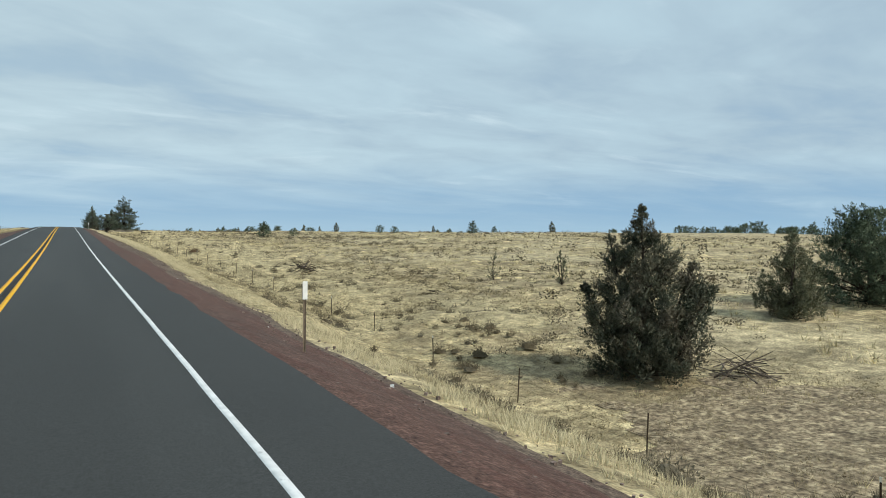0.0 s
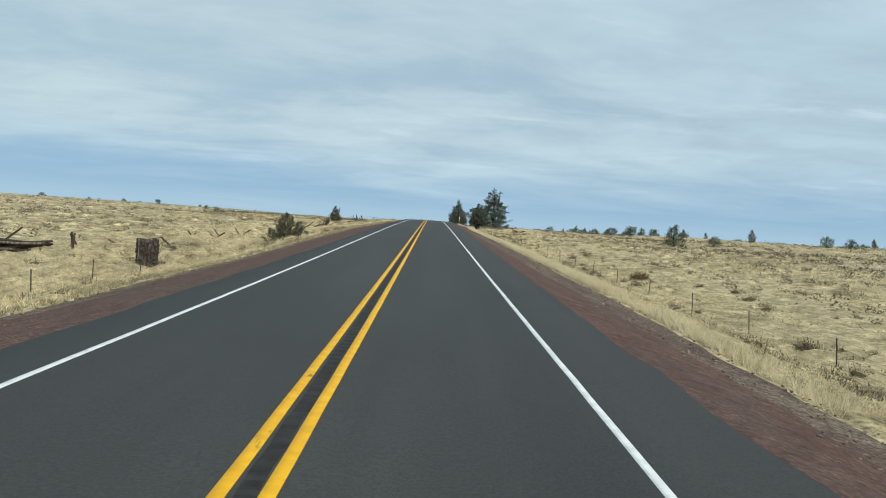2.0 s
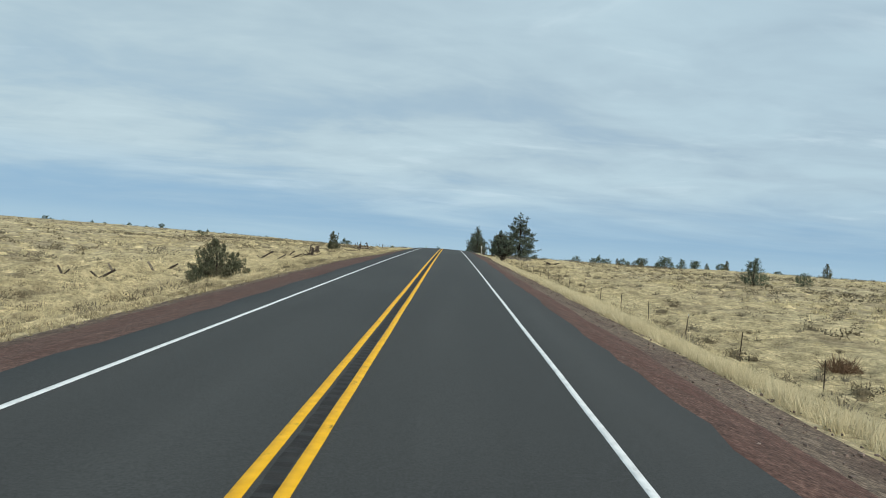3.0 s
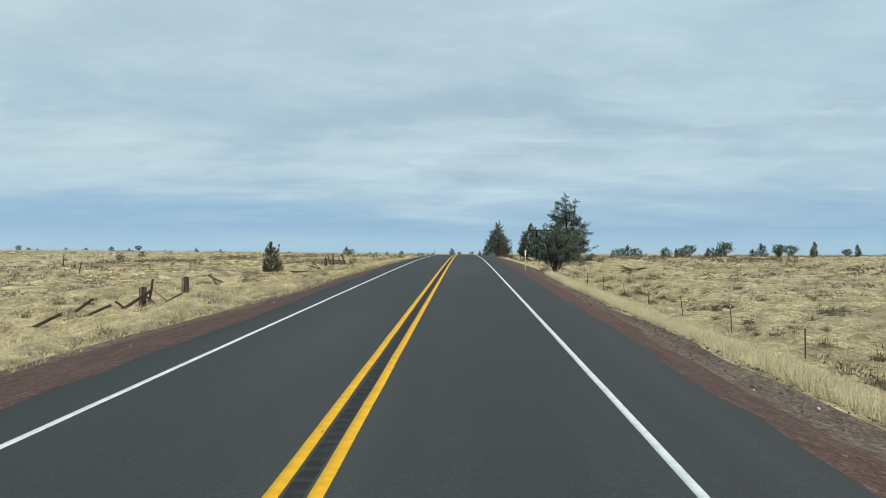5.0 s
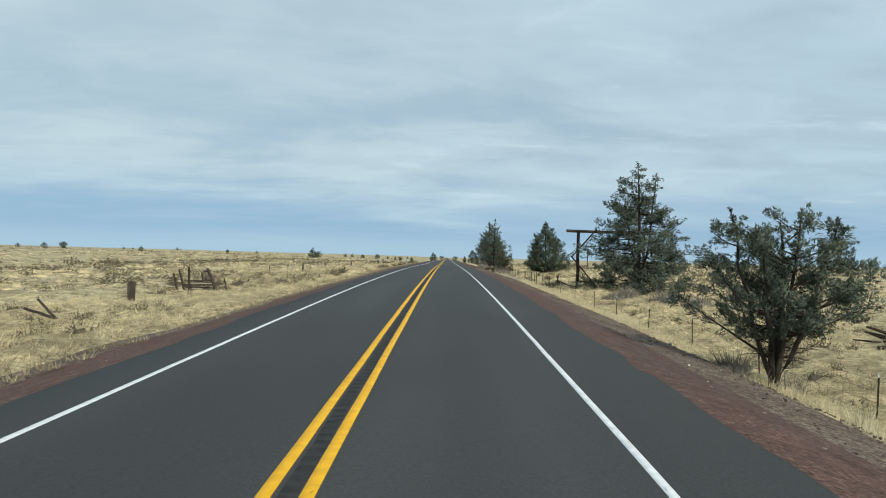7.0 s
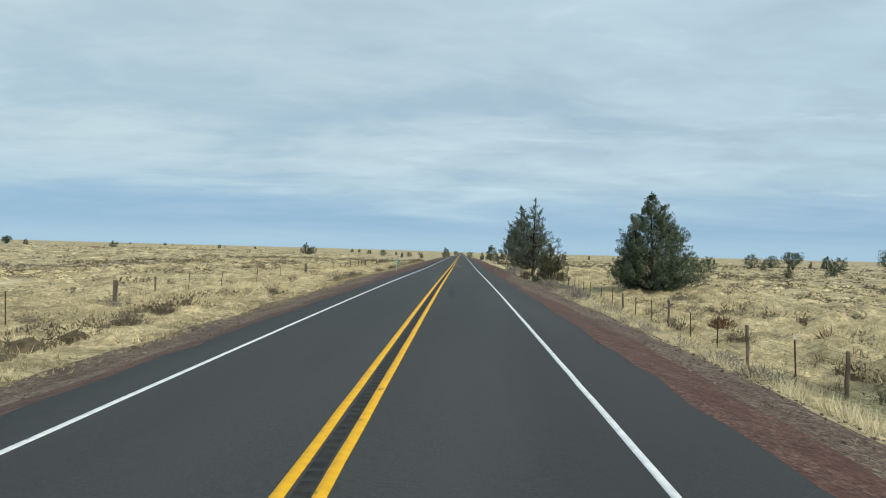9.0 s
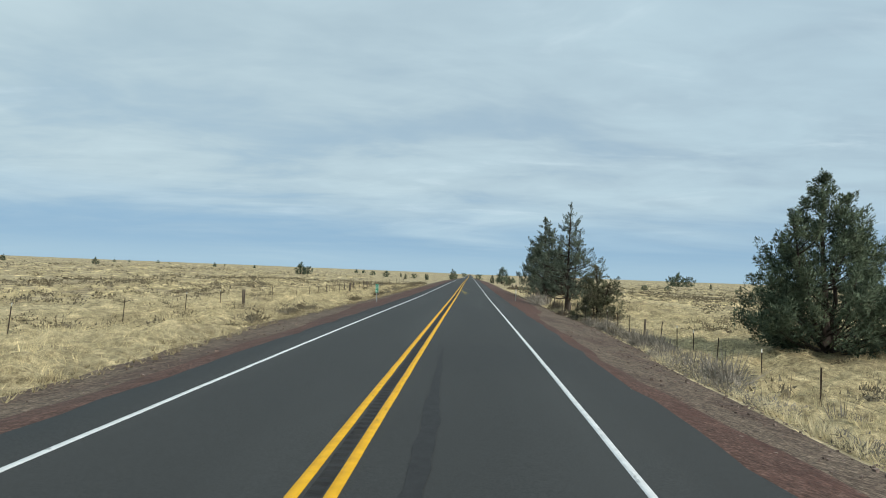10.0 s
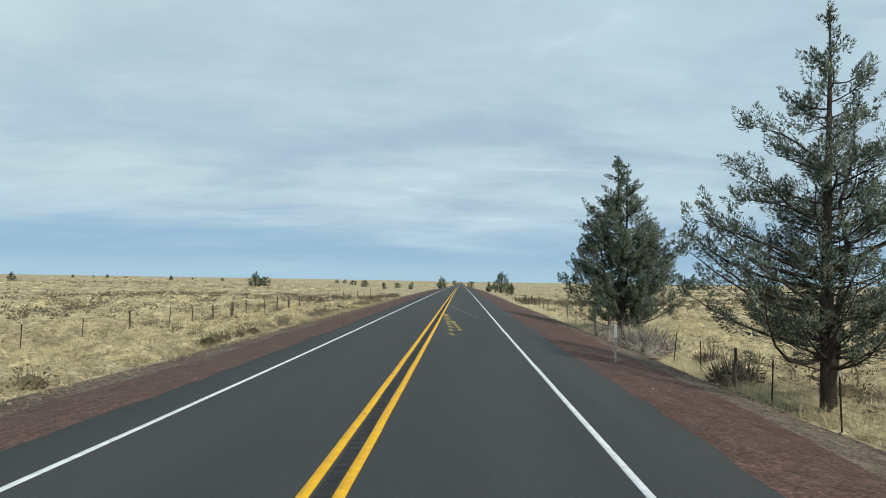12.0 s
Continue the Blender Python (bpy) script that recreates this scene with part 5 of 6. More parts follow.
road_mark("tar_stain", ((0.98, 272.0), (1.02, 276), (0.92, 279), (0.84, 283), (0.80, 287)), (0.24, 0.28, 0.18, 0.12, 0.04), TAR, "dark wavy tar stain on the asphalt lane", 0.008)
for k in range(9):
    f = k / 8
    a, y, w = 0.36 + 0.75 * f, 368.0 - 18.0 * f ** 1.15, 0.46 - 0.30 * f
    road_mark("paint_print", ((a - 0.10, y + 0.55), (a + 0.12, y - 0.45)), (w * 0.8, w), PAINT_PRINT, "smeared yellow tyre print across the lane")
for k in range(6):
    f = k / 5
    road_mark("paint_print", ((0.95 + 0.42 * f, 360.5 - 7.0 * f), (1.10 + 0.42 * f, 359.7 - 7.0 * f)), (0.26 - 0.1 * f, 0.22 - 0.1 * f), PAINT_PRINT, "smeared yellow tyre print across the lane")
for k in range(11):
    f = k / 10
    a, y, w = 0.62 + 1.9 * f, 384.2 - 18.5 * f, 0.24 - 0.15 * f
    road_mark("paint_print", ((a, y), (a + 0.11, y - 1.0)), (w, w * 0.8), PALE_PRINT, "faint pale tyre print curving over the lane")


# ---- grass, brush and stones ----
def tussocks(rng, x, y, high, blades, wide, bend=True, splay=0.5, girth=0.28, lift=0.0):
    """Bunches of dry blades rooted at x, y."""
    n = len(x)
    z = ground_z(x, y) - 0.05 + lift
    high = np.broadcast_to(high, (n,))[:, None] * rng.uniform(0.55, 1.1, (n, blades))
    az = rng.uniform(0, 2 * np.pi, (n, blades))
    off = high * girth * np.sqrt(rng.rand(n, blades))
    bx, by = x[:, None] + off * np.cos(az), y[:, None] + off * np.sin(az)
    az2 = az + rng.normal(0, 0.7, az.shape)
    lean = high * splay * rng.uniform(0.15, 1.0, az.shape)
    tx, ty, tz = bx + lean * np.cos(az2), by + lean * np.sin(az2), z[:, None] + high
    across = az2 + np.pi / 2 + rng.normal(0, 0.6, az.shape)
    w = wide * rng.uniform(0.6, 1.3, az.shape)
    wx, wy = w * np.cos(across), w * np.sin(across)
    zz = np.repeat(z[:, None], blades, 1)
    if not bend:
        v = np.stack([np.stack([bx - wx, by - wy, zz], -1), np.stack([bx + wx, by + wy, zz], -1), np.stack([tx, ty, tz], -1)], 2)
        return v.reshape(-1, 3), np.arange(n * blades * 3).reshape(-1, 3)
    mx, my, mz = bx + lean * 0.32 * np.cos(az2), by + lean * 0.32 * np.sin(az2), zz + high * 0.58
    v = np.stack([np.stack([bx - wx, by - wy, zz], -1), np.stack([bx + wx, by + wy, zz], -1), np.stack([mx - wx * 0.7, my - wy * 0.7, mz], -1), np.stack([mx + wx * 0.7, my + wy * 0.7, mz], -1), np.stack([tx, ty, tz], -1)], 2)
    k = np.arange(n * blades)[:, None, None] * 5
    f = k + np.array([[0, 1, 3], [0, 3, 2], [2, 3, 4]])[None]
    return v.reshape(-1, 3), f.reshape(-1, 3)


def cushions(rng, x, y, wide, high, blades, thin, reach=1.0, lift=0.0):
    """Rounded clumps of matted dry grass: a low dome bristling with blades."""
    n, sides = len(x), 5
    wide, high = wide[:, None], high[:, None]
    z = ground_z(x, y)[:, None] - 0.07 + lift
    ang = (np.arange(sides) / sides * 2 * np.pi)[None] + rng.uniform(0, 6.28, (n, 1)) + rng.normal(0, 0.15, (n, sides))
    rings = []
    for r, h in ((1.0, 0.0), (0.72, 0.62)):
        rr = wide * r * rng.uniform(0.75, 1.25, (n, sides))
        hh = 0.62 * high * h * rng.uniform(0.7, 1.3, (n, sides))
        rings.append(np.stack([x[:, None] + rr * np.cos(ang), y[:, None] + rr * np.sin(ang), z + hh], -1))
    top = np.stack([x[:, None] + rng.normal(0, 0.2, (n, 1)) * wide, y[:, None] + rng.normal(0, 0.2, (n, 1)) * wide, z + 0.62 * high * rng.uniform(0.75, 1.15, (n, 1))], -1)
    v = np.concatenate([*rings, top], 1)
    f = []
    for k in range(sides):
        q = (k + 1) % sides
        f += [(k, q, sides + q), (k, sides + q, sides + k), (sides + k, sides + q, 2 * sides)]
    dome = (v.reshape(-1, 3), (np.array(f)[None] + (2 * sides + 1) * np.arange(n)[:, None, None]).reshape(-1, 3))
    az, rad = rng.uniform(0, 2 * np.pi, (n, blades)), np.sqrt(rng.rand(n, blades)) * 1.05
    bz = z + high * np.maximum(0.56 - 0.5 * rad ** 2, 0.0)
    bx, by = x[:, None] + wide * rad * np.cos(az), y[:, None] + wide * rad * np.sin(az)
    az = az + rng.normal(0, 0.5, az.shape)
    ln = reach * (0.14 + 0.85 * high) * rng.uniform(0.6, 1.35, az.shape)
    out = rad * rng.uniform(0.3, 1.1, az.shape)
    tip = np.stack([bx + ln * out * np.cos(az), by + ln * out * np.sin(az), bz + ln * (1.0 - 0.35 * out)], -1)
    across = rng.uniform(0, 6.28, az.shape)
    w = thin * rng.uniform(0.6, 1.4, az.shape)
    side = np.stack([w * np.cos(across), w * np.sin(across), 0 * w], -1)
    root = np.stack([bx, by, bz], -1)
    hair = np.stack([root - side, root + side, tip], 2).reshape(-1, 3)
    return joined([dome, (hair, np.arange(len(hair)).reshape(-1, 3))])


def stuff(name, pieces, mat, label, category, smooth=False):
    ob = new(name, mesh_of(name, *joined(pieces), mat, smooth))
    return tagged(ob, label, category, kind="stuff")


def band(rng, n, side, near, far, y0, y1, power=1.0):
    """Random places from near to far metres off the road's middle."""
    y = rng.uniform(y0, y1, n)
    a = near(y) if callable(near) else near
    b = far(y) if callable(far) else far
    return side * (a + (b - a) * rng.rand(n) ** power), y


def mounds(x, y, cell, seed):
    """Rounded tussock humps of uneven size, 0 to about 1, one in most cells of a jittered grid."""
    i0, j0 = np.floor(x / cell).astype(int), np.floor(y / cell).astype(int)
    best = np.zeros_like(x)
    for di in (-1, 0, 1):
        for dj in (-1, 0, 1):
            i, j = i0 + di, j0 + dj
            a, b, c = (LATTICE[(i * p + seed) % 256, (j * q + seed * 3) % 256] for p, q in ((1, 1), (3, 5), (7, 3)))
            d2 = ((x - (i + 0.5 + 0.42 * a) * cell) ** 2 + (y - (j + 0.5 + 0.42 * b) * cell) ** 2) / (0.72 * cell) ** 2
            best = np.maximum(best, (0.62 + 0.42 * c) * np.maximum(1 - d2, 0) ** 0.8)
    return best


def sward_start(y, side):
    """The ragged edge of the matted grass, in metres from the road's middle."""
    return dirt_x(y, side) + (-0.1 if side > 0 else 0.3) + 0.30 * lumps(y, y * 0 + 3 * side, 2.2) + 0.2 * lumps(y, y * 0 + 31, 0.8)


def sward_height(x, y, side, across):
    """How high the matted tussocks stand: thin beside the first stretch on the right, deep towards the far end."""
    deep = 0.28 + 0.27 * step(y, 200, 280) if side > 0 else 0.42 - 0.10 * step(y, 150, 190) + 0.24 * step(y, 240, 285)
    return deep * step(across, 0.0, 2.0) * (0.95 * mounds(x, y, 1.30, 3) + 0.34 * mounds(x, y, 0.56, 11)) * (1 + 0.35 * lumps(x, y, 6.0))


def sward(side, y0, y1):
    """Matted dry grass beside the verge: humped tussocks grown together."""
    across = np.concatenate([np.arange(0, 7, 0.26), np.arange(7, 13, 0.38), np.arange(13, 25, 0.6)])
    rows = np.arange(y0, y1, 0.34)
    y = np.repeat(rows[:, None], len(across), 1)
    x = sward_start(rows, side)[:, None] + across[None] + 0.08 * lumps(y * 3.1, across[None] * 7.7 + 0 * y, 1.0)
    sx = side * x
    h = sward_height(sx, y, side, across[None] + 0 * y)
    ends = (1 - step(y, y0, y0 + 14)) + step(y, y1 - 14, y1) + step(across, 17, 25)[None]
    z = ground_z(sx, y) + 0.03 + h - 0.12 * (1 - step(across, 0.0, 0.5))[None] - 0.34 * ends
    faces = grid_faces(len(rows), len(across))
    ob = new("grass_sward", mesh_of("grass_sward", np.stack([sx.ravel(), y.ravel(), z.ravel()], 1), faces if side > 0 else faces[:, ::-1], SWARD, True))
    return tagged(ob, "matted straw-coloured bunchgrass grown together beside the verge", "grass", kind="stuff")


def sward_blades(rng, side, near, far, y0, y1, blades, wide):
    """Fine blades fanning out of every hump of the sward, from near to far metres behind its edge."""
    cell = 1.30
    i, j = np.meshgrid(np.arange(-40, 40), np.arange(int(y0 / cell), int(y1 / cell)))
    a, b, c = (LATTICE[(i * p + 3) % 256, (j * q + 9) % 256] for p, q in ((1, 1), (3, 5), (7, 3)))
    x, y = (i + 0.5 + 0.42 * a) * cell, (j + 0.5 + 0.42 * b) * cell
    across = side * x - sward_start(y, side)
    keep = (across > near) & (across < far)
    x, y, size = x[keep][:, None], y[keep][:, None], (0.62 + 0.42 * c[keep])[:, None]
    shape = (len(x), blades)
    az, rad = rng.uniform(0, 2 * np.pi, shape), np.sqrt(rng.rand(*shape))
    bx, by = x + 0.80 * rad * np.cos(az), y + 0.80 * rad * np.sin(az)
    bz = ground_z(bx, by) + sward_height(bx, by, side, np.maximum(side * bx - sward_start(by, side), 0))
    az = az + rng.normal(0, 0.45, shape)
    ln = (0.13 + 0.20 * size) * rng.uniform(0.55, 1.3, shape) * (1.15 - 0.35 * rad)
    out = 0.15 + rad * rng.uniform(0.3, 1.0, shape)
    tip = np.stack([bx + ln * out * np.cos(az), by + ln * out * np.sin(az), bz + ln * (1.05 - 0.4 * out)], -1)
    turn, w = rng.uniform(0, 6.28, shape), wide * rng.uniform(0.6, 1.4, shape)
    side_step = np.stack([w * np.cos(turn), w * np.sin(turn), 0 * w], -1)
    root = np.stack([bx, by, bz], -1)
    v = np.stack([root - side_step, root + side_step, tip], 2).reshape(-1, 3)
    return v, np.arange(len(v)).reshape(-1, 3)


sward(1, 22, 420)
sward(-1, 22, 420)

rng = np.random.RandomState(21)
verge_edge = {1: lambda y: dirt_x(y, 1) + 0.1, -1: lambda y: dirt_x(y, -1) + 0.05}
pieces = []
for side, n in ((1, 27000), (-1, 1500)):
    x, y = band(rng, n, side, verge_edge[side], lambda y: verge_edge[side](y) + 3.2, -4, 405, 1.3)
    keep = lumps(x, y, 1.6) + 0.7 * lumps(x, y, 5.0) > -0.75
    # sparse where brush lines the dirt and under the leaning juniper
    keep &= ~((side > 0) & (((y > 286) & (y < 327)) | ((y > 196) & (y < 214))) & (rng.rand(n) < 0.8))
    x, y = x[keep], y[keep]
    if side > 0:
        keep = (rng.rand(len(x)) < np.where(y < 48, 0.40, np.where(y < 225, 1.0, 0.4)))
        x, y = x[keep], y[keep]
    tall = ((0.40 + 0.14 * step(y, 40, 70)) if side > 0 else 0.24) * (1 - 0.12 * (np.abs(x) - verge_edge[side](y))) * (1 + 0.35 * lumps(x, y, 3.0))
    pieces.append(tussocks(rng, x, y, tall, 11, 0.0095, False, 0.9))
stuff("roadside_grass", pieces, PALE_STRAW, "tall pale straw grass along both road shoulders", "grass")

# short brown grass between the verge and the open plain, thickest beside the first stretch
pieces = []
for side, n, a, b, y0, y1, blades in ((1, 17000, 0.8, 32.0, -8, 75, 6), (1, 3500, 0.8, 24.0, 75, 250, 6), (-1, 7000, -0.7, 11.6, 20, 430, 6)):
    x, y = band(rng, n, side, lambda y: verge_edge[side](y) + a, b, y0, y1, 1.1)
    thick = rng.rand(n) > 0.30 * np.exp(-((x - 23.5) / 7.0) ** 2 - ((y - 11.0) / 8.5) ** 2)
    x, y = x[thick], y[thick]
    pieces.append(tussocks(rng, x, y, 0.17 * (1 + 0.5 * lumps(x, y, 4.0)), blades, 0.017, False, 1.4, 0.5, 0.16 * step(y, 30, 40)))
stuff("short_grass", pieces, MATTED, "short matted brown and straw-coloured grass on bare soil", "grass")

pieces = []
for side in (1, -1):
    for n, a, b, blades, wide, high, thin in ((3000, 26.0, 50.0, 9, 0.46, 0.34, 0.018), (4200, 42.0, 120.0, 5, 0.78, 0.30, 0.034), (2600, 100.0, 340.0, 0, 1.5, 0.30, 0.1)):
        y0 = -10 if b < 60 else 0
        y1 = 440 if b < 60 else 640 if b < 130 else 1300
        x, y = band(rng, n, side, a, b, y0, y1, 1.1)
        keep = lumps(x, y, 2.7) + 0.7 * lumps(x, y, 9.0) > -0.6
        # beside the first stretch on this side the grass is short and thin, with few clumps
        keep &= ~((side > 0) & (y < 260) & (rng.rand(n) < 0.6 + 0.4 * (1 - step(y, 20, 60)) - 0.25 * step(y, 190, 260)))
        x, y = x[keep], y[keep]
        grow = np.clip(rng.lognormal(-0.05, 0.3, len(x)) * (1 + 0.25 * lumps(x, y, 6.0)), 0.5, 1.5)
        # the clumps stand bigger towards the far end
        grow = grow * (1 + 0.38 * step(y, 235, 285) * (b < 60))
        pieces.append(cushions(rng, x, y, wide * grow, high * grow, blades, thin))
pieces += [sward_blades(rng, -1, 0.3, 15.0, 45, 415, 70, 0.011), sward_blades(rng, 1, 0.3, 15.0, 190, 415, 70, 0.011), sward_blades(rng, 1, 0.6, 12.0, 40, 190, 34, 0.011)]
for side, n, blades, high, wide in ((-1, 2000, 10, 0.36, 17.0), (1, 2500, 10, 0.36, 17.0), (1, 1500, 10, 0.34, 6.0)):
    # loose blades on the tussocks near the road
    x, y = band(rng, n, side, lambda yy: dirt_x(yy, side) + (0.4 if side > 0 else 1.1), lambda yy: dirt_x(yy, side) + wide, 30, 420, 1.3)
    keep = lumps(x, y, 1.9) + 0.7 * lumps(x, y, 7.0) > -0.45
    x, y = x[keep], y[keep]
    pieces.append(tussocks(rng, x, y, (high * (0.8 if side > 0 else 1.0)) * (1 + 0.4 * lumps(x, y, 5.0)), blades, 0.010, False, 1.1, 0.8, 0.08))
for n, a, b, blades, thin, high in ((6000, 12.0, 45.0, 6, 0.016, 0.22), (5000, 13.0, 48.0, 12, 0.014, 0.36), (9000, 32.0, 140.0, 6, 0.055, 0.38)):
    x, y = band(rng, n, 1, a, b, -10, 250, 1.1)
    keep = (lumps(x, y, 1.9) + 0.9 * lumps(x, y, 11.0) > -0.2)
    keep &= ~((x < 30) & (y < 32) & (rng.rand(n) < 0.5))
    x, y = x[keep], y[keep]
    pieces.append(tussocks(rng, x, y, high * (1 + 0.4 * lumps(x, y, 5.0)), blades, thin, False, 1.2, 0.6))
stuff("bunchgrass", pieces, STRAW, "soft clumps of dry straw-coloured bunchgrass over the plain", "grass", True)


def shrubs(rng, x, y, high, twigs, wide, lift=0.0, reach=1.0):
    """Low rounded desert shrubs: many short stiff twigs from one root."""
    n = len(x)
    z = ground_z(x, y) + lift
    high = np.broadcast_to(high, (n,))
    d = rng.normal(size=(n, twigs, 3))
    d[..., 2] = np.abs(d[..., 2]) * 0.85 + 0.05
    d /= np.linalg.norm(d, axis=-1, keepdims=True)
    tall = high[:, None, None]
    root = np.stack([x, y, z - 0.03], -1)[:, None]
    base = root + d * rng.uniform(0.25, 0.95, (n, twigs, 1)) * tall * np.array([1.2, 1.2, 0.9])
    go = d + rng.normal(size=d.shape) * 0.55 + np.array([0, 0, 0.25])
    go /= np.linalg.norm(go, axis=-1, keepdims=True)
    tip = base + go * tall * reach * rng.uniform(0.15, 0.42, (n, twigs, 1))
    side = np.cross(go, rng.normal(size=d.shape))
    side /= np.linalg.norm(side, axis=-1, keepdims=True) + 1e-9
    w = wide * tall * rng.uniform(0.6, 1.5, (n, twigs, 1))
    v = np.stack([base - side * w, base + side * w, tip], 2)
    return v.reshape(-1, 3), np.arange(n * twigs * 3).reshape(-1, 3)


pieces = []
for side in (1, -1):
    for n, a, b, twigs, wide, high in ((2600 if side > 0 else 600, 13.0, 60.0, 50, 0.05, 0.46), (1000 if side > 0 else 500, 30.0, 160.0, 36, 0.08, 0.66), (3400 if side > 0 else 1500, 110.0, 450.0, 8, 0.24, 0.7)):
        x, y = band(rng, n, side, a, b, -10, 520 if b < 100 else 900, 1.1)
        keep = lumps(x, y, 12.0) + 0.6 * lumps(x, y, 40.0) > (-0.1 if side > 0 else -0.15)
        x, y = x[keep], y[keep]
        pieces.append(shrubs(rng, x, y, high * rng.uniform(0.45, 1.25, len(x)), twigs, wide))
stuff("sagebrush", pieces, SAGE, "low grey-brown sagebrush dotted over the field", "shrub")


# rounded dark brush among the grass clumps: fine and close-set near the road, coarser far out
pieces = []
for side, n, a, b, y0, y1, high in ((1, 2000, 12.0, 60.0, -6, 90, 0.32), (-1, 1700, 10.0, 60.0, 100, 240, 0.44), (-1, 3600, 10.0, 62.0, 240, 460, 0.58), (1, 3000, 11.5, 60.0, 240, 460, 0.58), (1, 2600, 13.0, 70.0, 24, 240, 0.42), (-1, 800, 11.0, 50.0, 20, 100, 0.36), (-1, 2800, 50.0, 170.0, 60, 620, 0.60), (1, 5500, 45.0, 170.0, 30, 620, 0.62), (-1, 900, 10.0, 24.0, 240, 440, 0.36), (1, 700, 13.0, 26.0, 250, 440, 0.38), (-1, 300, 10.5, 24.0, 90, 240, 0.38)):
    x, y = band(rng, n, side, a, b, y0, y1, 1.1)
    keep = lumps(x, y, 14.0) + 0.8 * lumps(x + 50, y, 4.0) > -0.28
    x, y = x[keep], y[keep]
    grow = high * np.clip(rng.lognormal(-0.12, 0.42, len(x)), 0.4, 1.7)
    far = np.abs(x)
    for some, twigs, wide, reach in ((far < 24, 84, 0.046, 0.6), ((far >= 24) & (far < 42), 34, 0.110, 0.6), ((far >= 42) & (far < 80), 18, 0.18, 0.7), (far >= 80, 6, 0.30, 0.9)):
        if some.any():
            lift = np.where(far[some] < 34, 0.16, 0.0)
            pieces.append(shrubs(rng, x[some], y[some], grow[some], twigs, wide, lift, reach))
            if twigs > 80:
                # the close-set heart of a bush
                pieces.append(cushions(rng, x[some], y[some], grow[some] * 0.62, grow[some] * 0.75, 20, 0.012, 0.9, lift[:, None]))
stuff("low_brush", pieces, BRUSH, "low rounded grey-brown brush dotted through straw grass", "shrub", True)


def bush(x, y, high, mat, label, seed, name="shrub", twigs=1000, wide=0.020):
    r = np.random.RandomState(seed)
    v, f = shrubs(r, np.array([float(x)]), np.array([float(y)]), high, twigs, wide)
    v, f = joined([(v, f), cushions(r, np.array([float(x)]), np.array([float(y)]), np.array([high * 0.85]), np.array([high * 1.05]), 60, 0.02)])
    centre = np.array([x, y, float(ground_z(x, y))])
    ob = new(name, mesh_of(name, v - centre, f, mat))
    ob.matrix_basis = pose(*centre[:2], centre[2] + (0.14 if y > 240 else 0.05))
    return tagged(ob, label, "shrub", "roadside shrubs")


for k, (px, py, hh) in enumerate(((10.3, 288.6, 0.9), (10.6, 291.5, 0.7), (11.2, 295.0, 0.6), (10.9, 302.0, 0.7), (11.6, 314.5, 0.8), (12.0, 317.2, 0.7), (11.4, 320.0, 0.6), (10.5, 352.7, 1.5), (11.2, 356.5, 1.2), (10.4, 361.0, 1.1), (11.5, 283.5, 0.6), (10.2, 278.0, 0.6), (16.3, 240.5, 1.0), (17.4, 234.5, 1.2), (19.2, 232.0, 1.1), (14.6, 238.0, 0.8), (11.3, 298.5, 0.6), (11.5, 300.5, 0.65), (11.8, 303.5, 0.6), (12.0, 306.0, 0.6), (11.9, 309.0, 0.5), (10.9, 297.0, 0.55), (11.1, 299.6, 0.5), (11.7, 302.0, 0.7), (11.4, 304.8, 0.55), (11.7, 307.6, 0.6), (11.6, 311.5, 0.6), (10.6, 293.4, 0.5), (10.2, 290.0, 0.6), (10.3, 205.0, 0.55), (12.4, 205.8, 0.5))):
    bush(px, py, hh, PALE_SAGE, "pale grey leafless brush beside the roadside fence", 400 + k)
for k, (px, py, hh) in enumerate(((11.6, 344.2, 0.95), (12.6, 349.5, 0.7), (11.9, 271.0, 0.65), (9.8, 325.6, 0.5))):
    bush(px, py, hh, SAGE, "dark tangled brush at the foot of the fence", 430 + k)
for k, (px, py, hh) in enumerate(((18.8, 106.6, 0.75), (20.5, 262.0, 0.8), (17.5, 268.0, 0.6), (14.6, 272.5, 0.7))):
    bush(px, py, hh, RUSTY_BUSH, "round rust-brown tumbleweed bush in pale grass", 450 + k)
for k, (px, py, hh) in enumerate(((-12.4, 56.4, 0.35), (-13.8, 63.5, 0.6), (-14.2, 66.5, 0.75), (-13.0, 62.4, 0.3), (-13.6, 76.0, 0.4), (-14.6, 82.5, 0.45), (-10.6, 262.5, 0.55), (-11.6, 268.0, 0.45), (-10.8, 285.0, 0.4), (-16.2, 95.2, 0.5))):
    bush(px, py, hh, SAGE, "small grey-brown brush beside the gravel verge", 470 + k)

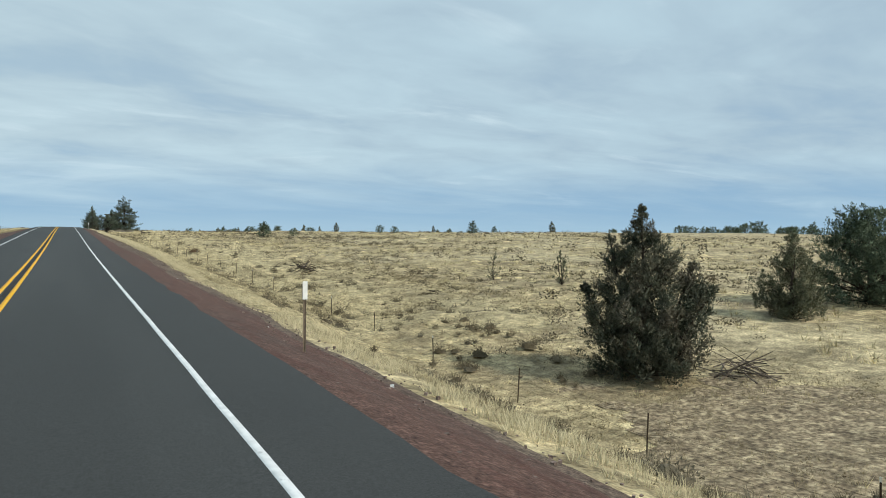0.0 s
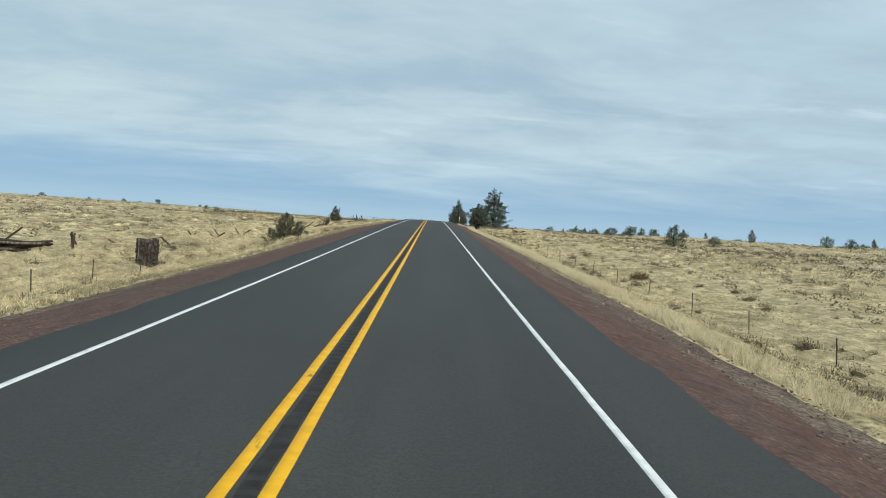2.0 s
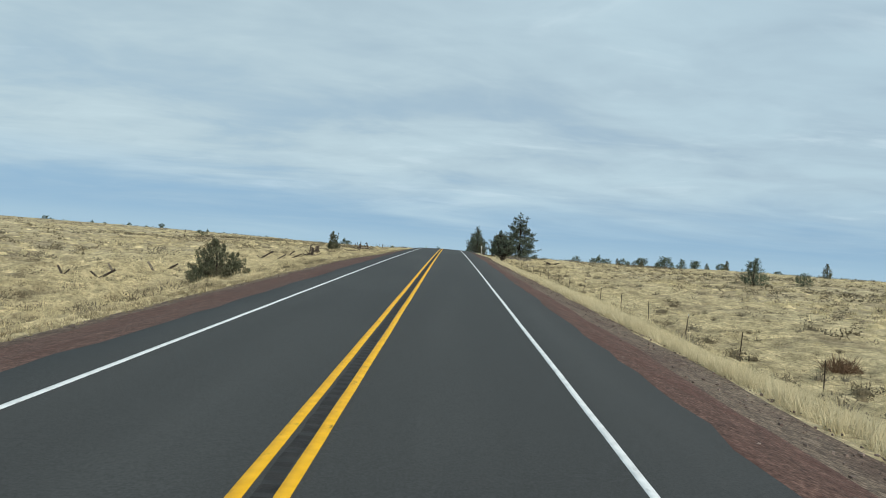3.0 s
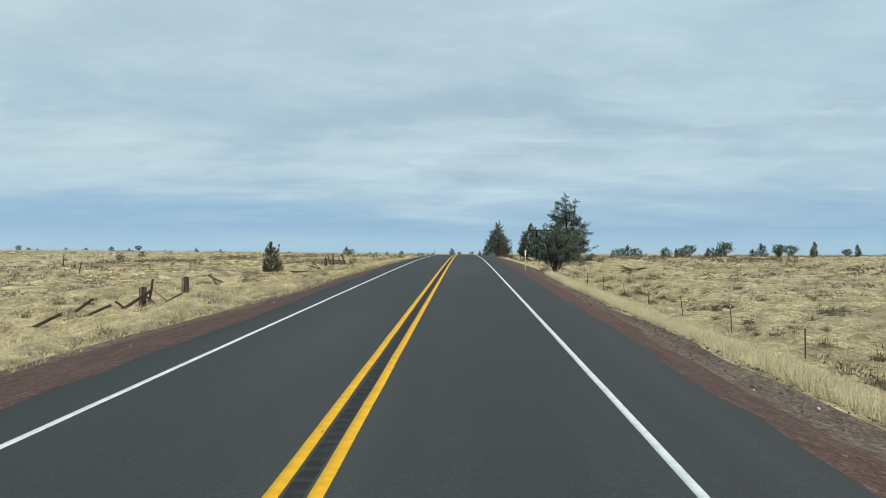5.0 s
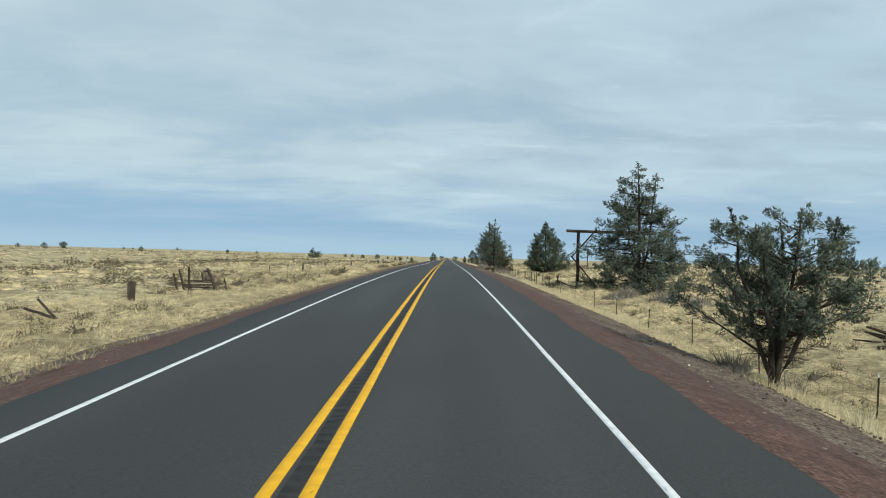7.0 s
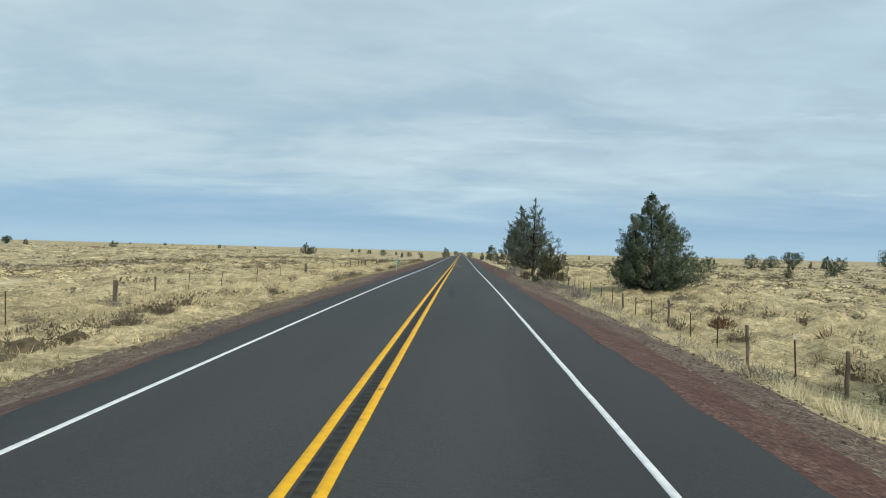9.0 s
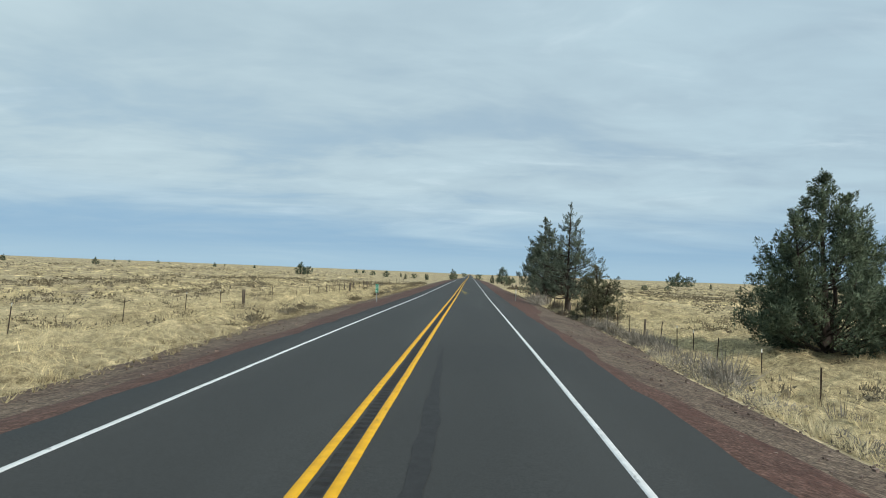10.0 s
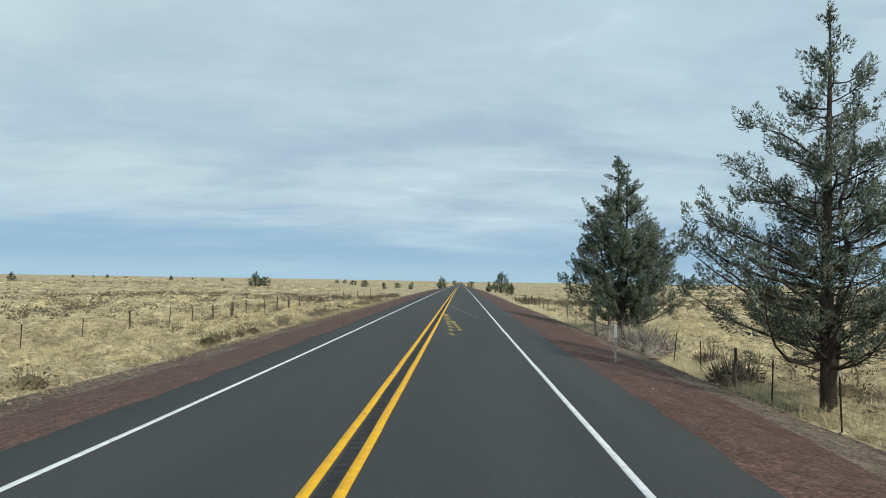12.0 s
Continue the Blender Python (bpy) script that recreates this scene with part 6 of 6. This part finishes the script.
# a drift of the same brush along the dirt's edge
x, y = band(rng, 230, 1, lambda y: dirt_x(y, 1) + 0.15, lambda y: dirt_x(y, 1) + 1.7, 286, 327, 1.2)
x2, y2 = band(rng, 60, 1, lambda y: dirt_x(y, 1) + 0.1, lambda y: dirt_x(y, 1) + 1.4, 255, 286, 1.2)
x, y = np.concatenate([x, x2]), np.concatenate([y, y2])
stuff("roadside_brush", [shrubs(rng, x, y, rng.uniform(0.22, 0.62, len(x)), 170, 0.028, 0.04, 0.9)], PALE_SAGE, "pale grey leafless brush drifted along the verge", "shrub")

# loose stones on the shoulders
pieces = []
CUBE = np.array([(sx, sy, sz) for sx in (-1, 1) for sy in (-1, 1) for sz in (-1, 1)], float)
CUBE_F = np.array([(0, 1, 3, 2), (4, 6, 7, 5), (0, 4, 5, 1), (2, 3, 7, 6), (0, 2, 6, 4), (1, 5, 7, 3)])


def pebbles(rng, x, y, size, lift):
    n = len(x)
    s = size * np.minimum(rng.lognormal(0, 0.5, (n, 1, 1)), 2.4) * rng.uniform(0.6, 1.3, (n, 1, 3))
    v = CUBE[None] * s * (1 + rng.uniform(-0.35, 0.35, (n, 8, 3)))
    a = rng.uniform(0, 6.28, n)
    c, d = np.cos(a)[:, None], np.sin(a)[:, None]
    vx, vy = v[..., 0] * c - v[..., 1] * d, v[..., 0] * d + v[..., 1] * c
    z = ground_z(x, y) + lift
    v = np.stack([vx + x[:, None], vy + y[:, None], v[..., 2] * 0.7 + z[:, None]], -1)
    return v.reshape(-1, 3), (CUBE_F[None] + 8 * np.arange(n)[:, None, None]).reshape(-1, 4)


for side, edge, n in ((1, EDGE_RIGHT, 3600), (-1, EDGE_LEFT, 1900)):
    x, y = band(rng, n, side, edge + 0.25, lambda yy: dirt_x(yy, side) + 0.2, -2, 400, 0.55)
    pieces.append(pebbles(rng, x, y, 0.017, 0.055))
x, y = band(rng, 3800, 1, lambda y: dirt_x(y, 1) - 1.7, lambda y: dirt_x(y, 1) + 0.2, 25, 400, 0.8)
pieces.append(pebbles(rng, x, y, 0.015, 0.050))
stuff("loose_stones", pieces, STONE, "loose red and grey stones on the gravel shoulders", "stones")
x, y = band(rng, 24, 1, EDGE_RIGHT + 0.2, 9.0, 5, 390, 0.8)
x2, y2 = band(rng, 12, -1, EDGE_LEFT + 0.2, 9.0, 20, 390, 0.8)
stuff("roadside_litter", [pebbles(rng, np.concatenate([x, x2]), np.concatenate([y, y2]), 0.016, 0.06)], LITTER, "scraps of pale litter on the shoulder", "litter")
